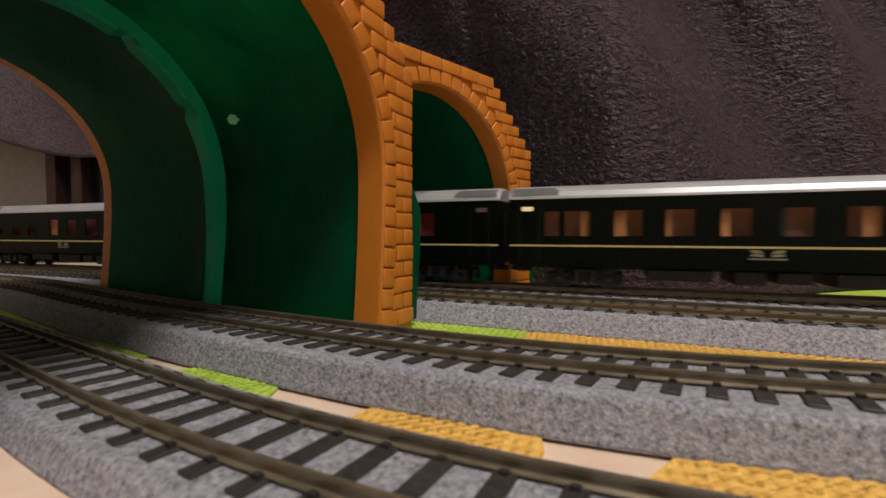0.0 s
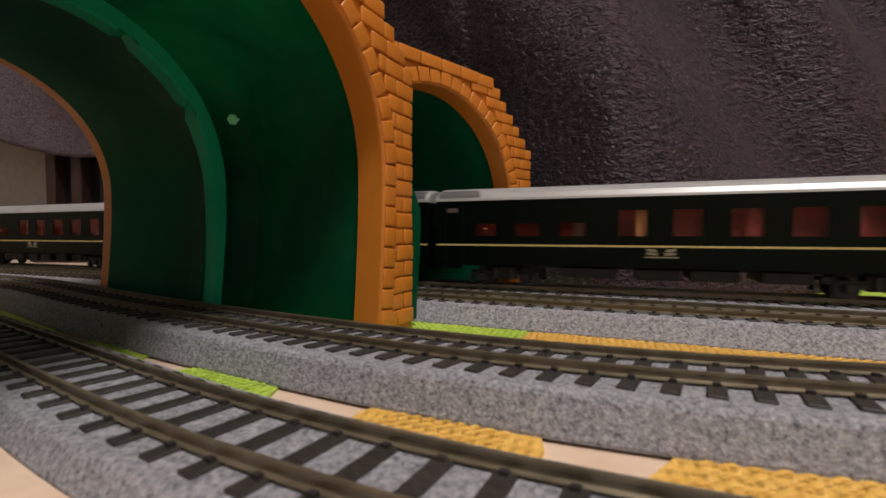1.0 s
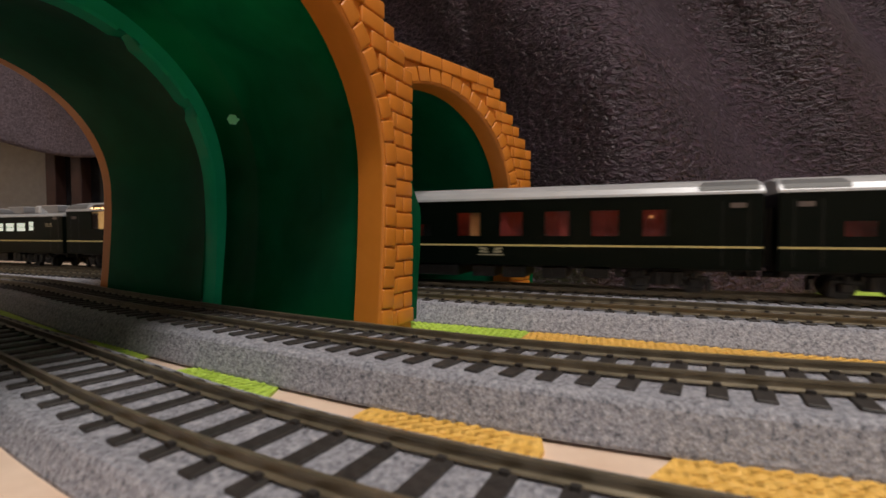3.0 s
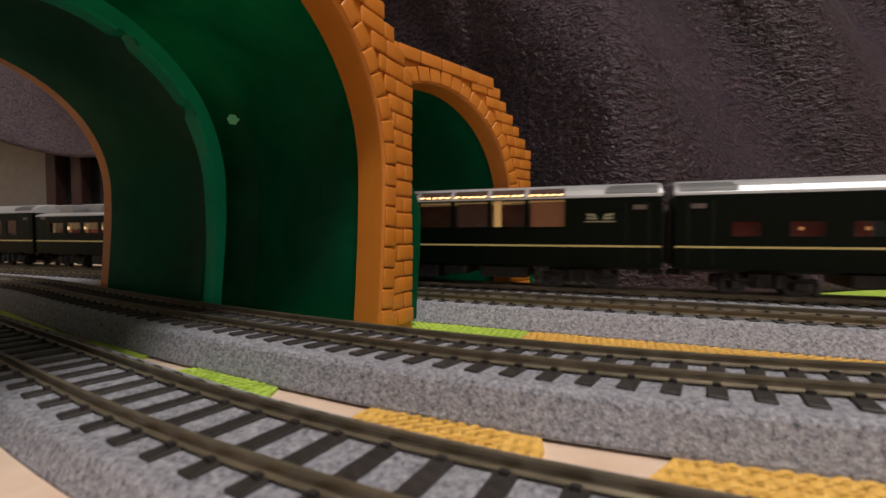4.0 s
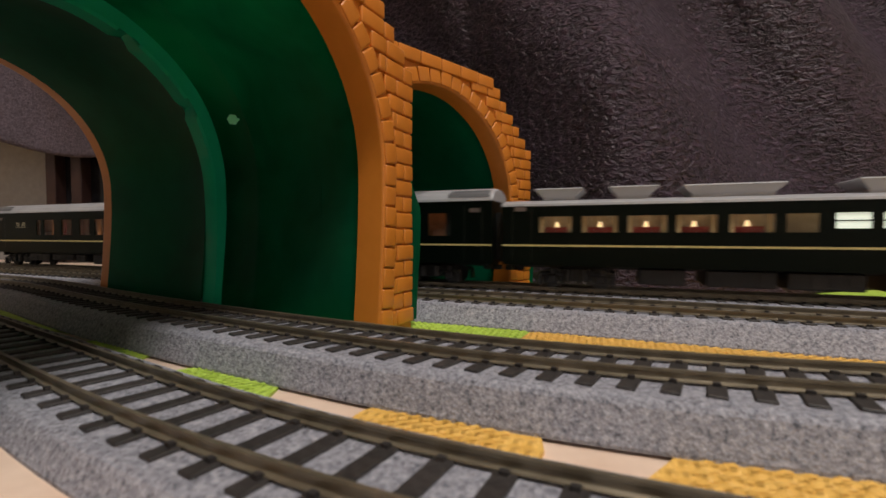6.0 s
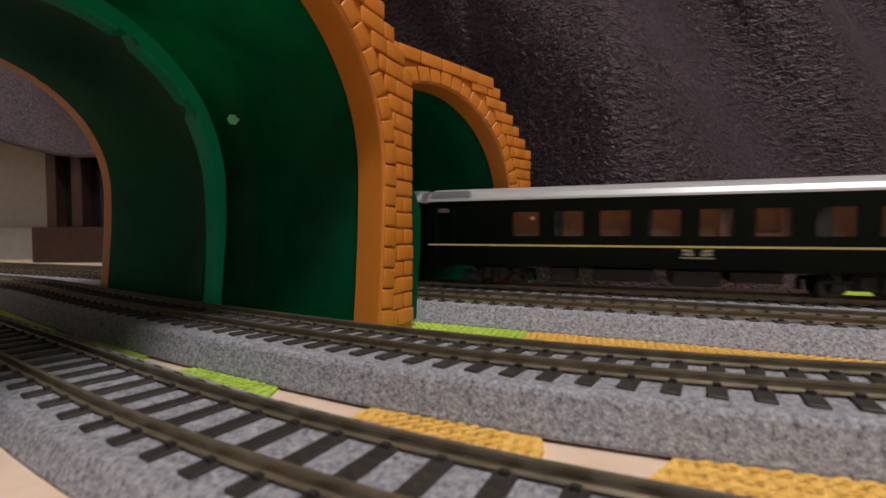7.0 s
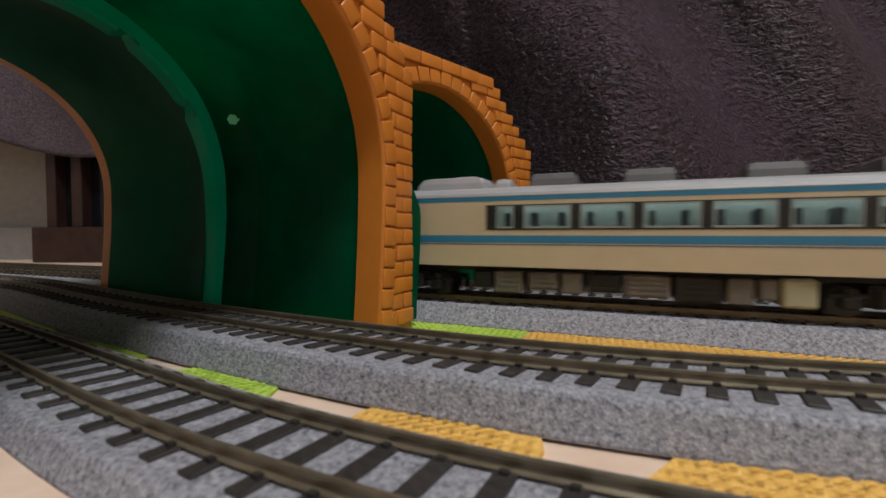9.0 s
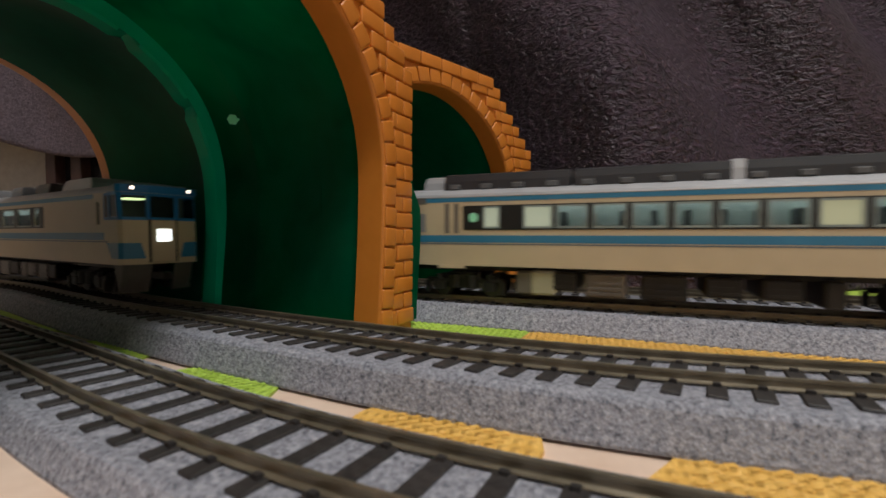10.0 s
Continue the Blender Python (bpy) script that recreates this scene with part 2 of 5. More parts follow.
# ---- floor, mats, walls ----
def setting():
    bm = bmesh.new()
    box(bm, -2.6, 3.6, -2.2, 0.78, -0.05, FLOOR_Z)
    tagged(mesh_ob("floor", bm, WOOD), "pale wooden floor", "floor", kind="structure")
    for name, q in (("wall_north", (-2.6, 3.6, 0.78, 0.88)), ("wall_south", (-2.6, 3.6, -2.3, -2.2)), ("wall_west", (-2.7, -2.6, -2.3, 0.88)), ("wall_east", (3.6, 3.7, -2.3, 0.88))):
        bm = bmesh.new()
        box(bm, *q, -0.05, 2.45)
        tagged(mesh_ob(name, bm, PLASTER if name == "wall_north" else WALL_BOUNCE), "greyish white papered wall", "wall", kind="structure")
    bm = bmesh.new()
    box(bm, -2.7, 3.7, -2.3, 0.88, 2.45, 2.55)
    tagged(mesh_ob("ceiling", bm, CEIL), "white ceiling", "ceiling", kind="structure")


setting()
# ---- foam mats ----
EDGE = Vector((0.8872, -0.4614, 0))
BACK = Vector((0.4614, 0.8872, 0))
CORNER = Vector((-21.5 * MM, 150.1 * MM, 0))
MU = 1.0837 * MM         # the mats' own measure: a 30 cm tile is 280 of these


def jigsaw(n0, n1, e0, e1, tabs, bm, material=0):
    """A foam tile between edge offsets e0..e1 and depths n0..n1 with mushroom tabs towards the near side."""
    pts = [(e1, n1), (e0, n1), (e0, n0)]
    for c, w, d in sorted(tabs):
        for a, b in ((-0.36, 0), (-0.40, -0.25), (-0.5, -0.55), (-0.49, -0.85), (-0.38, -1.0), (0.38, -1.0), (0.49, -0.85), (0.5, -0.55), (0.40, -0.25), (0.36, 0)):
            pts.append((c + a * w, n0 + b * d))
    pts.append((e1, n0))
    top = [CORNER + EDGE * (e * MU) + BACK * (n * MU) for e, n in pts]
    vs = [bm.verts.new((v.x, v.y, MAT_Z)) for v in top]
    rim = [bm.verts.new((v.x, v.y, MAT_Z - 1.0 * MM)) for v in top]
    low = [bm.verts.new((v.x, v.y, FLOOR_Z)) for v in top]
    bm.faces.new(vs)
    for a, b in ((vs, rim), (rim, low)):
        for i in range(len(a)):
            j = (i + 1) % len(a)
            bm.faces.new((a[i], b[i], b[j], a[j]))
    bm.faces.new(low[::-1])


def foam_material(name, dark, light):
    """EVA foam with a moulded woven relief of short rope-like ridges."""
    mat, nt, bsdf = nodes_of(name)
    tc = nt.nodes.new("ShaderNodeTexCoord")
    mp = nt.nodes.new("ShaderNodeMapping")
    mp.inputs["Rotation"].default_value = (0, 0, radians(-27.5 + 45))
    nt.links.new(tc.outputs["Object"], mp.inputs["Vector"])
    w1 = add(nt, "ShaderNodeTexWave", Scale=110.0, Distortion=0.6, Detail=1.0)
    w1.wave_profile = "SIN"
    w2 = add(nt, "ShaderNodeTexWave", Scale=75.0, Distortion=0.8, Detail=1.0)
    w2.bands_direction = "Y"
    no = add(nt, "ShaderNodeTexNoise", Scale=300.0, Detail=3.0)
    big = add(nt, "ShaderNodeTexNoise", Scale=14.0, Detail=2.0)
    for w in (w1, w2, no, big):
        nt.links.new(mp.outputs[0], w.inputs["Vector"])
    mul = nt.nodes.new("ShaderNodeMath")
    mul.operation = "MULTIPLY"
    nt.links.new(w1.outputs["Fac"], mul.inputs[0])
    nt.links.new(w2.outputs["Fac"], mul.inputs[1])
    mix = nt.nodes.new("ShaderNodeMix")
    mix.data_type, mix.blend_type = "RGBA", "MULTIPLY"
    mix.inputs[0].default_value = 0.35
    nt.links.new(ramp(nt, no.outputs["Fac"], [(0.3, dark), (0.7, light)]), mix.inputs[6])
    nt.links.new(ramp(nt, big.outputs["Fac"], [(0.3, (0.7, 0.7, 0.7)), (0.7, (1, 1, 1))]), mix.inputs[7])
    nt.links.new(mix.outputs[2], bsdf.inputs["Base Color"])
    bsdf.inputs["Roughness"].default_value = 0.62
    b = add(nt, "ShaderNodeBump", Strength=1.0, Distance=0.0007)
    nt.links.new(mul.outputs[0], b.inputs["Height"])
    nt.links.new(b.outputs[0], bsdf.inputs["Normal"])
    return mat


FOAM_Y = foam_material("yellow_woven_foam", (0.70, 0.38, 0.07), (0.84, 0.50, 0.12))
FOAM_G = foam_material("lime_woven_foam", (0.36, 0.52, 0.05), (0.48, 0.66, 0.10))


def rope_rows(name, parent, e0, e1, n0, n1, material, label):
    """Moulded rope-like ridges on the foam, where they can be told apart."""
    verts, faces = [], []
    n, row = n0, 0
    while n < n1:
        e = e0 + (1.6 if row % 2 else 0.0)
        while e < e1:
            c = CORNER + EDGE * (e * MU) + BACK * (n * MU)
            a = EDGE * 0.86 + BACK * 0.5
            b = BACK * 0.86 - EDGE * 0.5
            k = len(verts)
            for da, db, z in ((-1.7, 0, 0.0), (-0.9, -0.75, 0.22), (0.9, -0.75, 0.22), (1.7, 0, 0.0), (0.9, 0.75, 0.22), (-0.9, 0.75, 0.22), (-0.7, 0, 0.55), (0.7, 0, 0.55)):
                v = c + a * (da * MU) + b * (db * MU)
                verts.append((v.x, v.y, MAT_Z + z * MM))
            for f in ((0, 1, 6), (1, 2, 7, 6), (2, 3, 7), (3, 4, 7), (4, 5, 6, 7), (5, 0, 6)):
                faces.append([k + i for i in f])
            e += 3.2
        n += 1.75
        row += 1
    me = bpy.data.meshes.new(name)
    me.from_pydata(verts, [], faces)
    me.materials.append(material)
    for p in me.polygons:
        p.use_smooth = True
    ob = new(name, me)
    ob.parent = parent
    return tagged(ob, label, kind="stuff")


def mats():
    near, far = -11, 264
    specs = (("yellow", near, far, 28, 308, FOAM_Y, [(39, 42, 37), (102, 50, 43), (168, 42, 37), (232, 42, 37)]),
             ("lime green", near - 10, far, -265, 28, FOAM_G, [(-30, 44, 27), (-95, 52, 25), (-167, 52, 23), (-232, 46, 23)]),
             ("lime green", far, far + 280, 15, 295, FOAM_G, []), ("yellow", far, far + 280, -265, 15, FOAM_Y, []),
             ("lime green", near, far, 295, 575, FOAM_G, []), ("yellow", near, far, -545, -265, FOAM_Y, []),
             ("lime green", far, far + 280, -545, -265, FOAM_G, []), ("yellow", far, far + 280, 295, 575, FOAM_Y, []))
    made = []
    for colour, n0, n1, e0, e1, material, tabs in specs:
        bm = bmesh.new()
        jigsaw(n0, n1, e0 + 0.2, e1 - 0.2, tabs, bm)
        ob = mesh_ob("foam_mat", bm, material)
        tagged(ob, colour + " foam jigsaw play mat with woven relief under tracks", "play mat", "foam jigsaw mats")
        made.append(ob)
    rope_rows("relief", made[0], 30, 243, 22, 80, FOAM_Y, "moulded rope-like ridges in yellow foam")
    rope_rows("relief", made[1], -40, 26, 22, 80, FOAM_G, "moulded rope-like ridges in lime foam")
    for ob, tabs in ((made[0], specs[0][6][:3]), (made[1], specs[1][6][:3])):
        for c, w, d in tabs:
            n0 = near if ob is made[0] else near - 10
            rope_rows("relief", ob, c - 0.33 * w, c + 0.30 * w, n0 - d + 2.5, n0 - 2, ob.data.materials[0], "moulded rope-like ridges on a jigsaw tab")
    # plain mats carry the off-side loop of the track
    for x0, x1, y0, y1 in ((-1.5, -0.62, -0.9, 0.64), (-0.62, 0.02, -0.9, -0.08), (0.56, 3.5, -1.3, 0.06)):
        bm = bmesh.new()
        box(bm, x0, x1, y0, y1, FLOOR_Z, MAT_Z, 0.5 * MM)
        tagged(mesh_ob("foam_mat", bm, FOAM_Y), "plain yellow foam play mat under the track loop", "play mat", "foam jigsaw mats")


mats()


# ---- toy tunnels ----
ARCH_R, ARCH_Z, FOOT = 68.0, 66.0, 64.0


def arch_at(i, n, grow=0.0):
    """Point i of n along the opening, from the far foot over the crown to the near foot, moved out by grow."""
    leg = ARCH_Z * 1.0
    total = 2 * leg + math.pi * ARCH_R
    d = total * i / n
    if d < leg:
        t = d / leg
        return (FOOT + (ARCH_R - FOOT) * math.sin(t * math.pi / 2) + grow, ARCH_Z * t)
    if d > total - leg:
        t = (total - d) / leg
        return (-(FOOT + (ARCH_R - FOOT) * math.sin(t * math.pi / 2) + grow), ARCH_Z * t)
    a = (d - leg) / ARCH_R
    return ((ARCH_R + grow) * math.cos(a), ARCH_Z + (ARCH_R + grow) * math.sin(a))


def half_width(z, grow=0.0):
    if z < ARCH_Z:
        return FOOT + (ARCH_R - FOOT) * math.sin(z / ARCH_Z * math.pi / 2) + grow
    r = ARCH_R + grow
    return math.sqrt(max(r * r - (z - ARCH_Z) ** 2, 0.0))


COURSE = 7.1
TOP, STEP_Z = 148.0, 113.1


def outer(z):
    """Half-width of the stepped brick outline at a height."""
    if z < STEP_Z:
        return 91.0
    k = int((z - STEP_Z) / COURSE)
    return max(91.0 - 7.2 * (k + 1), 47.5)


def brick_mesh(w, h, d, key):
    bm = bmesh.new()
    vs = box(bm, 0, d * MM, -w / 2 * MM, w / 2 * MM, -h / 2 * MM, h / 2 * MM)
    bmesh.ops.bevel(bm, geom=list(bm.edges), offset=0.7 * MM, segments=2, affect="EDGES", profile=0.6)
    me = bpy.data.meshes.new("brick")
    bm.to_mesh(me)
    bm.free()
    me.materials.append(ORANGE)
    for p in me.polygons:
        p.use_smooth = True
    return me


BRICKS = {}


def brick(parent, y, z, w, h, tilt, x, d, rnd):
    key = (round(w * 2) / 2, round(h * 2) / 2, d)
    if key not in BRICKS:
        BRICKS[key] = brick_mesh(key[0] - 0.55, key[1] - 0.55, d, key)
    ob = new("brick", BRICKS[key])
    ob.parent = parent
    ob.matrix_basis = Matrix.Translation(((x + rnd.uniform(-0.25, 0.25)) * MM, y * MM, z * MM)) @ Matrix.Rotation(tilt, 4, "X")
    return ob


def portal(thing, m, depth, low, seed, front=True, brick_side=0):
    """An orange brick arch; low is the outermost offset on the near side."""
    rnd = random.Random(seed)
    gate = new("portal")
    gate.parent = thing
    gate.matrix_basis = m
    bm = bmesh.new()
    n = 64
    ins = [arch_at(i, n, 1.0) for i in range(n + 1)]
    # one backing plate with the stepped outline
    def steps(sgn):
        out = []
        for k in range(int(TOP / COURSE) + 1):
            z0, z1 = k * COURSE, min((k + 1) * COURSE, TOP)
            o = outer((z0 + z1) / 2) - 0.4
            o = o if sgn > 0 else min(o, low)
            if z1 > z0:
                out += [(sgn * o, z0), (sgn * o, z1)]
        return out
    outline = ins[::-1] + steps(1) + steps(-1)[::-1]
    clean = [q for k, q in enumerate(outline) if math.dist(q, outline[k - 1]) > 0.02]
    fr = [bm.verts.new((-1.0 * MM, y * MM, z * MM)) for y, z in clean]
    bk = [bm.verts.new((-depth * MM, y * MM, z * MM)) for y, z in clean]
    bm.faces.new(fr)
    bm.faces.new(bk[::-1])
    for k in range(len(clean)):
        bm.faces.new((fr[k - 1], bk[k - 1], bk[k], fr[k]))
    bmesh.ops.recalc_face_normals(bm, faces=bm.faces)
    for sgn in (1, -1):
        o = 90.6 if sgn > 0 else min(90.6, low)
        box(bm, -depth * MM, -1.0 * MM, min(sgn * FOOT, sgn * o) * MM, max(sgn * FOOT, sgn * o) * MM, MAT_Z, -0.02 * MM)
    part("backing", bm, ORANGE, gate, "orange plastic backing between moulded bricks")
    # smooth reveal of the opening
    bm = bmesh.new()
    rings = []
    for xx, g in ((-depth - 1, 0.0), (-1.4, 0.0), (-0.4, 0.2), (0.1, 0.7), (0.2, 1.5), (-1.0, 3.0), (-depth - 1, 3.0)):
        rings.append([bm.verts.new((xx * MM, arch_at(i, n, g)[0] * MM, arch_at(i, n, g)[1] * MM)) for i in range(n + 1)])
    for i in range(len(rings)):
        a, b = rings[i], rings[(i + 1) % len(rings)]
        for j in range(n):
            bm.faces.new((a[j], a[j + 1], b[j + 1], b[j]))
    ob = part("reveal", bm, ORANGE, gate, "smooth orange plastic arch reveal", smooth=True)
    ob.data.set_sharp_from_angle(angle=radians(35))
    if not front:
        return gate
    # ring stones
    count = 40
    for i in range(count):
        (y, z) = arch_at(i + 0.5, count, 5.0)
        (y0, z0), (y1, z1) = arch_at(i, count, 4.4), arch_at(i + 1, count, 4.4)
        if y < -low + 3:
            continue
        tilt = math.atan2(z1 - z0, y1 - y0) - math.pi / 2
        long = math.hypot(y1 - y0, z1 - z0)
        ob = brick(gate, y, z, 8.7, long, tilt, -2.2, 3.0, rnd)
    # courses
    for k in range(int(TOP / COURSE)):
        z0, z1 = k * COURSE, (k + 1) * COURSE
        zc = (z0 + z1) / 2
        o = outer(zc)
        if zc > TOP - 8:
            continue
        for sgn in (1, -1):
            oo = o if sgn > 0 else min(o, low)
            inner = max(half_width(z0, 8.4), half_width(z1, 8.4)) if zc < ARCH_Z else half_width(z0, 8.6)
            if oo - inner < 2.5:
                continue
            cuts = [oo]
            w = 7.6 if k % 2 else 13.5
            while cuts[-1] - w > inner + 2.0:
                cuts.append(cuts[-1] - w)
                w = 13.5
            cuts.append(inner)
            for a, b in zip(cuts, cuts[1:]):
                if a - b > 1.5:
                    brick(gate, sgn * (a + b) / 2, zc, a - b, COURSE, 0.0, -2.4, 2.9 if (k + len(cuts)) % 2 else 2.6, rnd)
    # coping
    y = -min(47.5, low)
    for w in (15.8,) * 6:
        brick(gate, y + w / 2, TOP - 3.7, w, 7.6, 0.0, -4.0, 5.4, rnd)
        y += w
    return gate


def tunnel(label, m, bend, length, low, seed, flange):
    """A mountain-shaped plastic tunnel: portals at both mouths, a ribbed shell between them."""
    thing = empty("toy_tunnel", label, "toy tunnel", "toy tunnels", m=m)

    def along(x):
        if abs(bend) < 1e-6:
            return Matrix.Translation((x * MM, 0, 0))
        a = bend * x
        return Matrix.Translation((math.sin(a) / bend * MM, (1 - math.cos(a)) / bend * MM, 0)) @ Matrix.Rotation(a, 4, "Z")

    portal(thing, Matrix.Identity(4), 12, low, seed)
    back = along(-length) @ Matrix.Rotation(math.pi, 4, "Z")
    if low > 90:
        portal(thing, back, 12, 91.0, seed + 1)
    n = 72
    # inner skin: steps in radius make the moulded ledges
    prof = [(-11, 2.5), (-26, 2.4), (-30, 4.4), (-length * 0.355, 4.6), (-length * 0.362, 3.7), (-length * 0.372, 3.7), (-length * 0.38, 4.6), (-length * 0.485, 4.6), (-length * 0.485, -2.0), (-length * 0.49, -3.1), (-length * 0.525, -3.4),
            (-length * 0.53, -0.6), (-length * 0.58, 2.2), (-length * 0.65, 3.2), (-length * 0.72, 2.6), (-length * 0.80, 0.6), (-length * 0.88, -0.9), (-length + 12, -1.4)]
    def skin(name, rows, material, label):
        bm = bmesh.new()
        rings = []
        for x, g in rows:
            mx = along(x)
            ring = []
            for i in range(n + 1):
                y, z = arch_at(i, n, g)
                if name == "joint_flange":
                    fade = min(1.0, max(0.0, (z - 20) / 70))
                    g_here = g * fade + 0.4 * (1 - fade) if g < 0 else g
                else:
                    g_here = g
                wob = noise.noise(Vector((x * 0.02, y * 0.03, z * 0.03))) * (0.8 if g > 0.5 else 0.5)
                if g < -3 and (abs(i - 22) < 1 or abs(i - 30) < 1 or abs(i - 44) < 1):
                    wob += 3.4
                y, z = arch_at(i, n, g_here + wob)
                ring.append(bm.verts.new(mx @ Vector((0, y * MM, z * MM))))
            rings.append(ring)
        for a, b in zip(rings, rings[1:]):
            for j in range(n):
                bm.faces.new((a[j], a[j + 1], b[j + 1], b[j]))
        ob = part(name, bm, material, thing, label, smooth=True)
        ob.data.set_sharp_from_angle(angle=radians(38))

    if not flange:
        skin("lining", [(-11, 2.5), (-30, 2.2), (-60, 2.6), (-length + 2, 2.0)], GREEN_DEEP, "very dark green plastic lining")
    else:
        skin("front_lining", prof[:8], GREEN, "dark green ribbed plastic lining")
        skin("joint_flange", prof[7:12], FLANGE, "notched green joint flange, lightened as if lit")
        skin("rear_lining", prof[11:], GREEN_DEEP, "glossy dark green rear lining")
    # outer mountain skin
    bm = bmesh.new()
    rings = []
    steps = 14
    for k in range(-1, steps + 1):
        x = -1.6 - (length - 21) * max(k, 0) / steps
        mx = along(x)
        ring = []
        mid = math.sin(math.pi * max(k, 0) / steps)
        for i in range(n + 1):
            y, z = arch_at(i, n, 5.0)
            far = y > 0
            g = 5.0 + (19 * (1 - mid * 0.4) + ((9.0 if z < 52 else 9.0 - (z - 52) * 0.65) if z < 64 else 1.0)) * (1 if far else 0.25) + mid * (8 if z > 70 else 0)
            if not far:
                g = min(g, low - 68)
            g += 1.6 * noise.noise(Vector((x * 0.05, y * 0.05, z * 0.05)))
            y, z = arch_at(i, n, max(g, 5.4))
            z = min(z, TOP - 7 + 3 * noise.noise(Vector((x * 0.04, y * 0.04, 7.0))))
            if k < 0:
                y, z = arch_at(i, n, 9.0)
            z = max(z, ARCH_Z + ARCH_R + 5.2) if abs(y) < 30 and z > 120 else z
            ring.append(bm.verts.new(mx @ Vector((0, y * MM, z * MM))))
        rings.append(ring)
    for a, b in zip(rings, rings[1:]):
        for j in range(n):
            bm.faces.new((a[j], b[j], b[j + 1], a[j + 1]))
    shell = part("mountain_shell", bm, GREEN, thing, "dark green rocky plastic mountain shell", smooth=True)
    shell.data.set_sharp_from_angle(angle=radians(38))
    if flange:
        # a bright hexagonal peg, standing in for a hole that lets light in
        bm = bmesh.new()
        tube(bm, (-84.3 * MM, 62.3 * MM, 95.7 * MM), (-82 * MM, 60.5 * MM, 95 * MM), 2.6 * MM, 6)
        tube(bm, (-84.6 * MM, 68.0 * MM, 97 * MM), (-84.0 * MM, 62.2 * MM, 95.7 * MM), 0.6 * MM, 6)
        part("hole_peg", bm, HOLE_GREEN, thing, "bright green hexagonal peg standing for a lit hole", smooth=False)
    return thing


# the light the flange catches is put into this lighter green
FLANGE = speckled("lit_green_plastic", (0.006, 0.36, 0.20), (0.012, 0.46, 0.27), 26, 0.42, 0.08, 0.001, spec=0.2, ior=1.3)
# darker copy of the tunnel green for the deep linings, not translucent
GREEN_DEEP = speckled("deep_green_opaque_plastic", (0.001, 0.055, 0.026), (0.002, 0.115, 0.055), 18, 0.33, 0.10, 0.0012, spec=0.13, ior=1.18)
# light coming through the hole, put into this bright green
HOLE_GREEN = speckled("hole_light_green", (0.10, 0.62, 0.32), (0.14, 0.72, 0.40), 60, 0.4, 0.05, 0.0005)
GREEN_PALE = speckled("pale_green_plastic", (0.30, 0.74, 0.50), (0.36, 0.82, 0.58), 60, 0.4, 0.05, 0.0005)
NEAR_M = Matrix.Translation((-55.9 * MM, 127.0 * MM, 0)) @ Matrix.Rotation(radians(-27.5), 4, "Z")
tunnel("green toy mountain tunnel with orange brick portals over two tracks", NEAR_M, 0.0, 214, 91.0, 5, True)
ARCH_R, ARCH_Z, FOOT, TOP, STEP_Z = 67.0, 57.0, 64.5, 140.0, 99.0
FAR_M = Matrix.Translation((-1.5 * MM, 261 * MM, 0)) @ Matrix.Rotation(radians(-45), 4, "Z")
tunnel("green toy tunnel with stepped orange brick portal behind", FAR_M, -radians(24) / 110, 110, 67.5, 9, False)


# ---- blanket and the room's far end ----
def drape(name, label, foot, height, lean, seed, nx=220, nz=110, hem=None, folds=1.0, cloth=FLEECE):
    """A hanging cloth over a plan line foot(t), with folds, creases and a turned hem."""
    bm = bmesh.new()
    grid = []
    for k in range(nz + 1):
        v = k / nz
        row = []
        for i in range(nx + 1):
            t = i / nx
            x, y = foot(t)
            z0 = hem(t) if hem else MAT_Z
            z = z0 + (height - z0) * v
            p = Vector((x * 4.0 + z * 2.6, z * 1.3, seed))
            f = 0.028 * noise.noise(p * 0.8) + 0.014 * noise.noise(p * 2.3) + 0.003 * noise.noise(p * 7.0)
            wave = (x + 0.62 * z - 0.26 + 0.03 * noise.noise(p * 1.5 + Vector((0, 5, 0)))) / 0.27
            f += 0.042 * math.sin(wave * 2 * math.pi) * (1.0 + 0.5 * noise.noise(p * 0.6 + Vector((9, 0, 0))))
            f *= folds * min(1.0, 0.25 + v * 2.4)
            f += 0.0011 * noise.noise(Vector((x * 150, z * 150, seed + 3)))
            row.append(bm.verts.new((x + 0.3 * f, y + (lean + 1.3 * min(max(x - 0.17, 0.0), 0.24)) * (z - z0) + f, z)))
        grid.append(row)
    for a, b in zip(grid, grid[1:]):
        for i in range(nx):
            bm.faces.new((a[i], a[i + 1], b[i + 1], b[i]))
    ob = mesh_ob(name, bm, cloth, smooth=True)
    so = ob.modifiers.new("thickness", "SOLIDIFY")
    so.thickness, so.offset = 0.003, 1.0
    return tagged(ob, label, "blanket")


def foot_main(t):
    x = -0.24 + 1.6 * t
    y = 0.388 - 0.90 * min(max(x - 0.03, 0.0), 0.09) + 0.16 * min(max(x - 0.15, 0.0), 0.4) + 0.30 * max(0.02 - x, 0.0)
    return x, y


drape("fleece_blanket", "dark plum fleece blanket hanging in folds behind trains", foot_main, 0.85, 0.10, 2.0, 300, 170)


# lighter fleece tone for the piece over the cabinet
FLEECE_PALE = speckled("lavender_grey_fleece", (0.060, 0.046, 0.058), (0.125, 0.100, 0.122), 260, 0.8, 0.8, 0.003, big=0.3, spec=0.2)


def foot_left(t):
    return -0.86 + 0.55 * t, 0.684


drape("fleece_blanket", "hanging lavender-grey fleece blanket over dark cabinet", foot_left, 0.632, 0.0, 7.0, 120, 70, hem=lambda t: 0.182 + 0.012 * math.sin(t * 9) - 0.060 * max(t - 0.3, 0), folds=0.6, cloth=FLEECE_PALE)


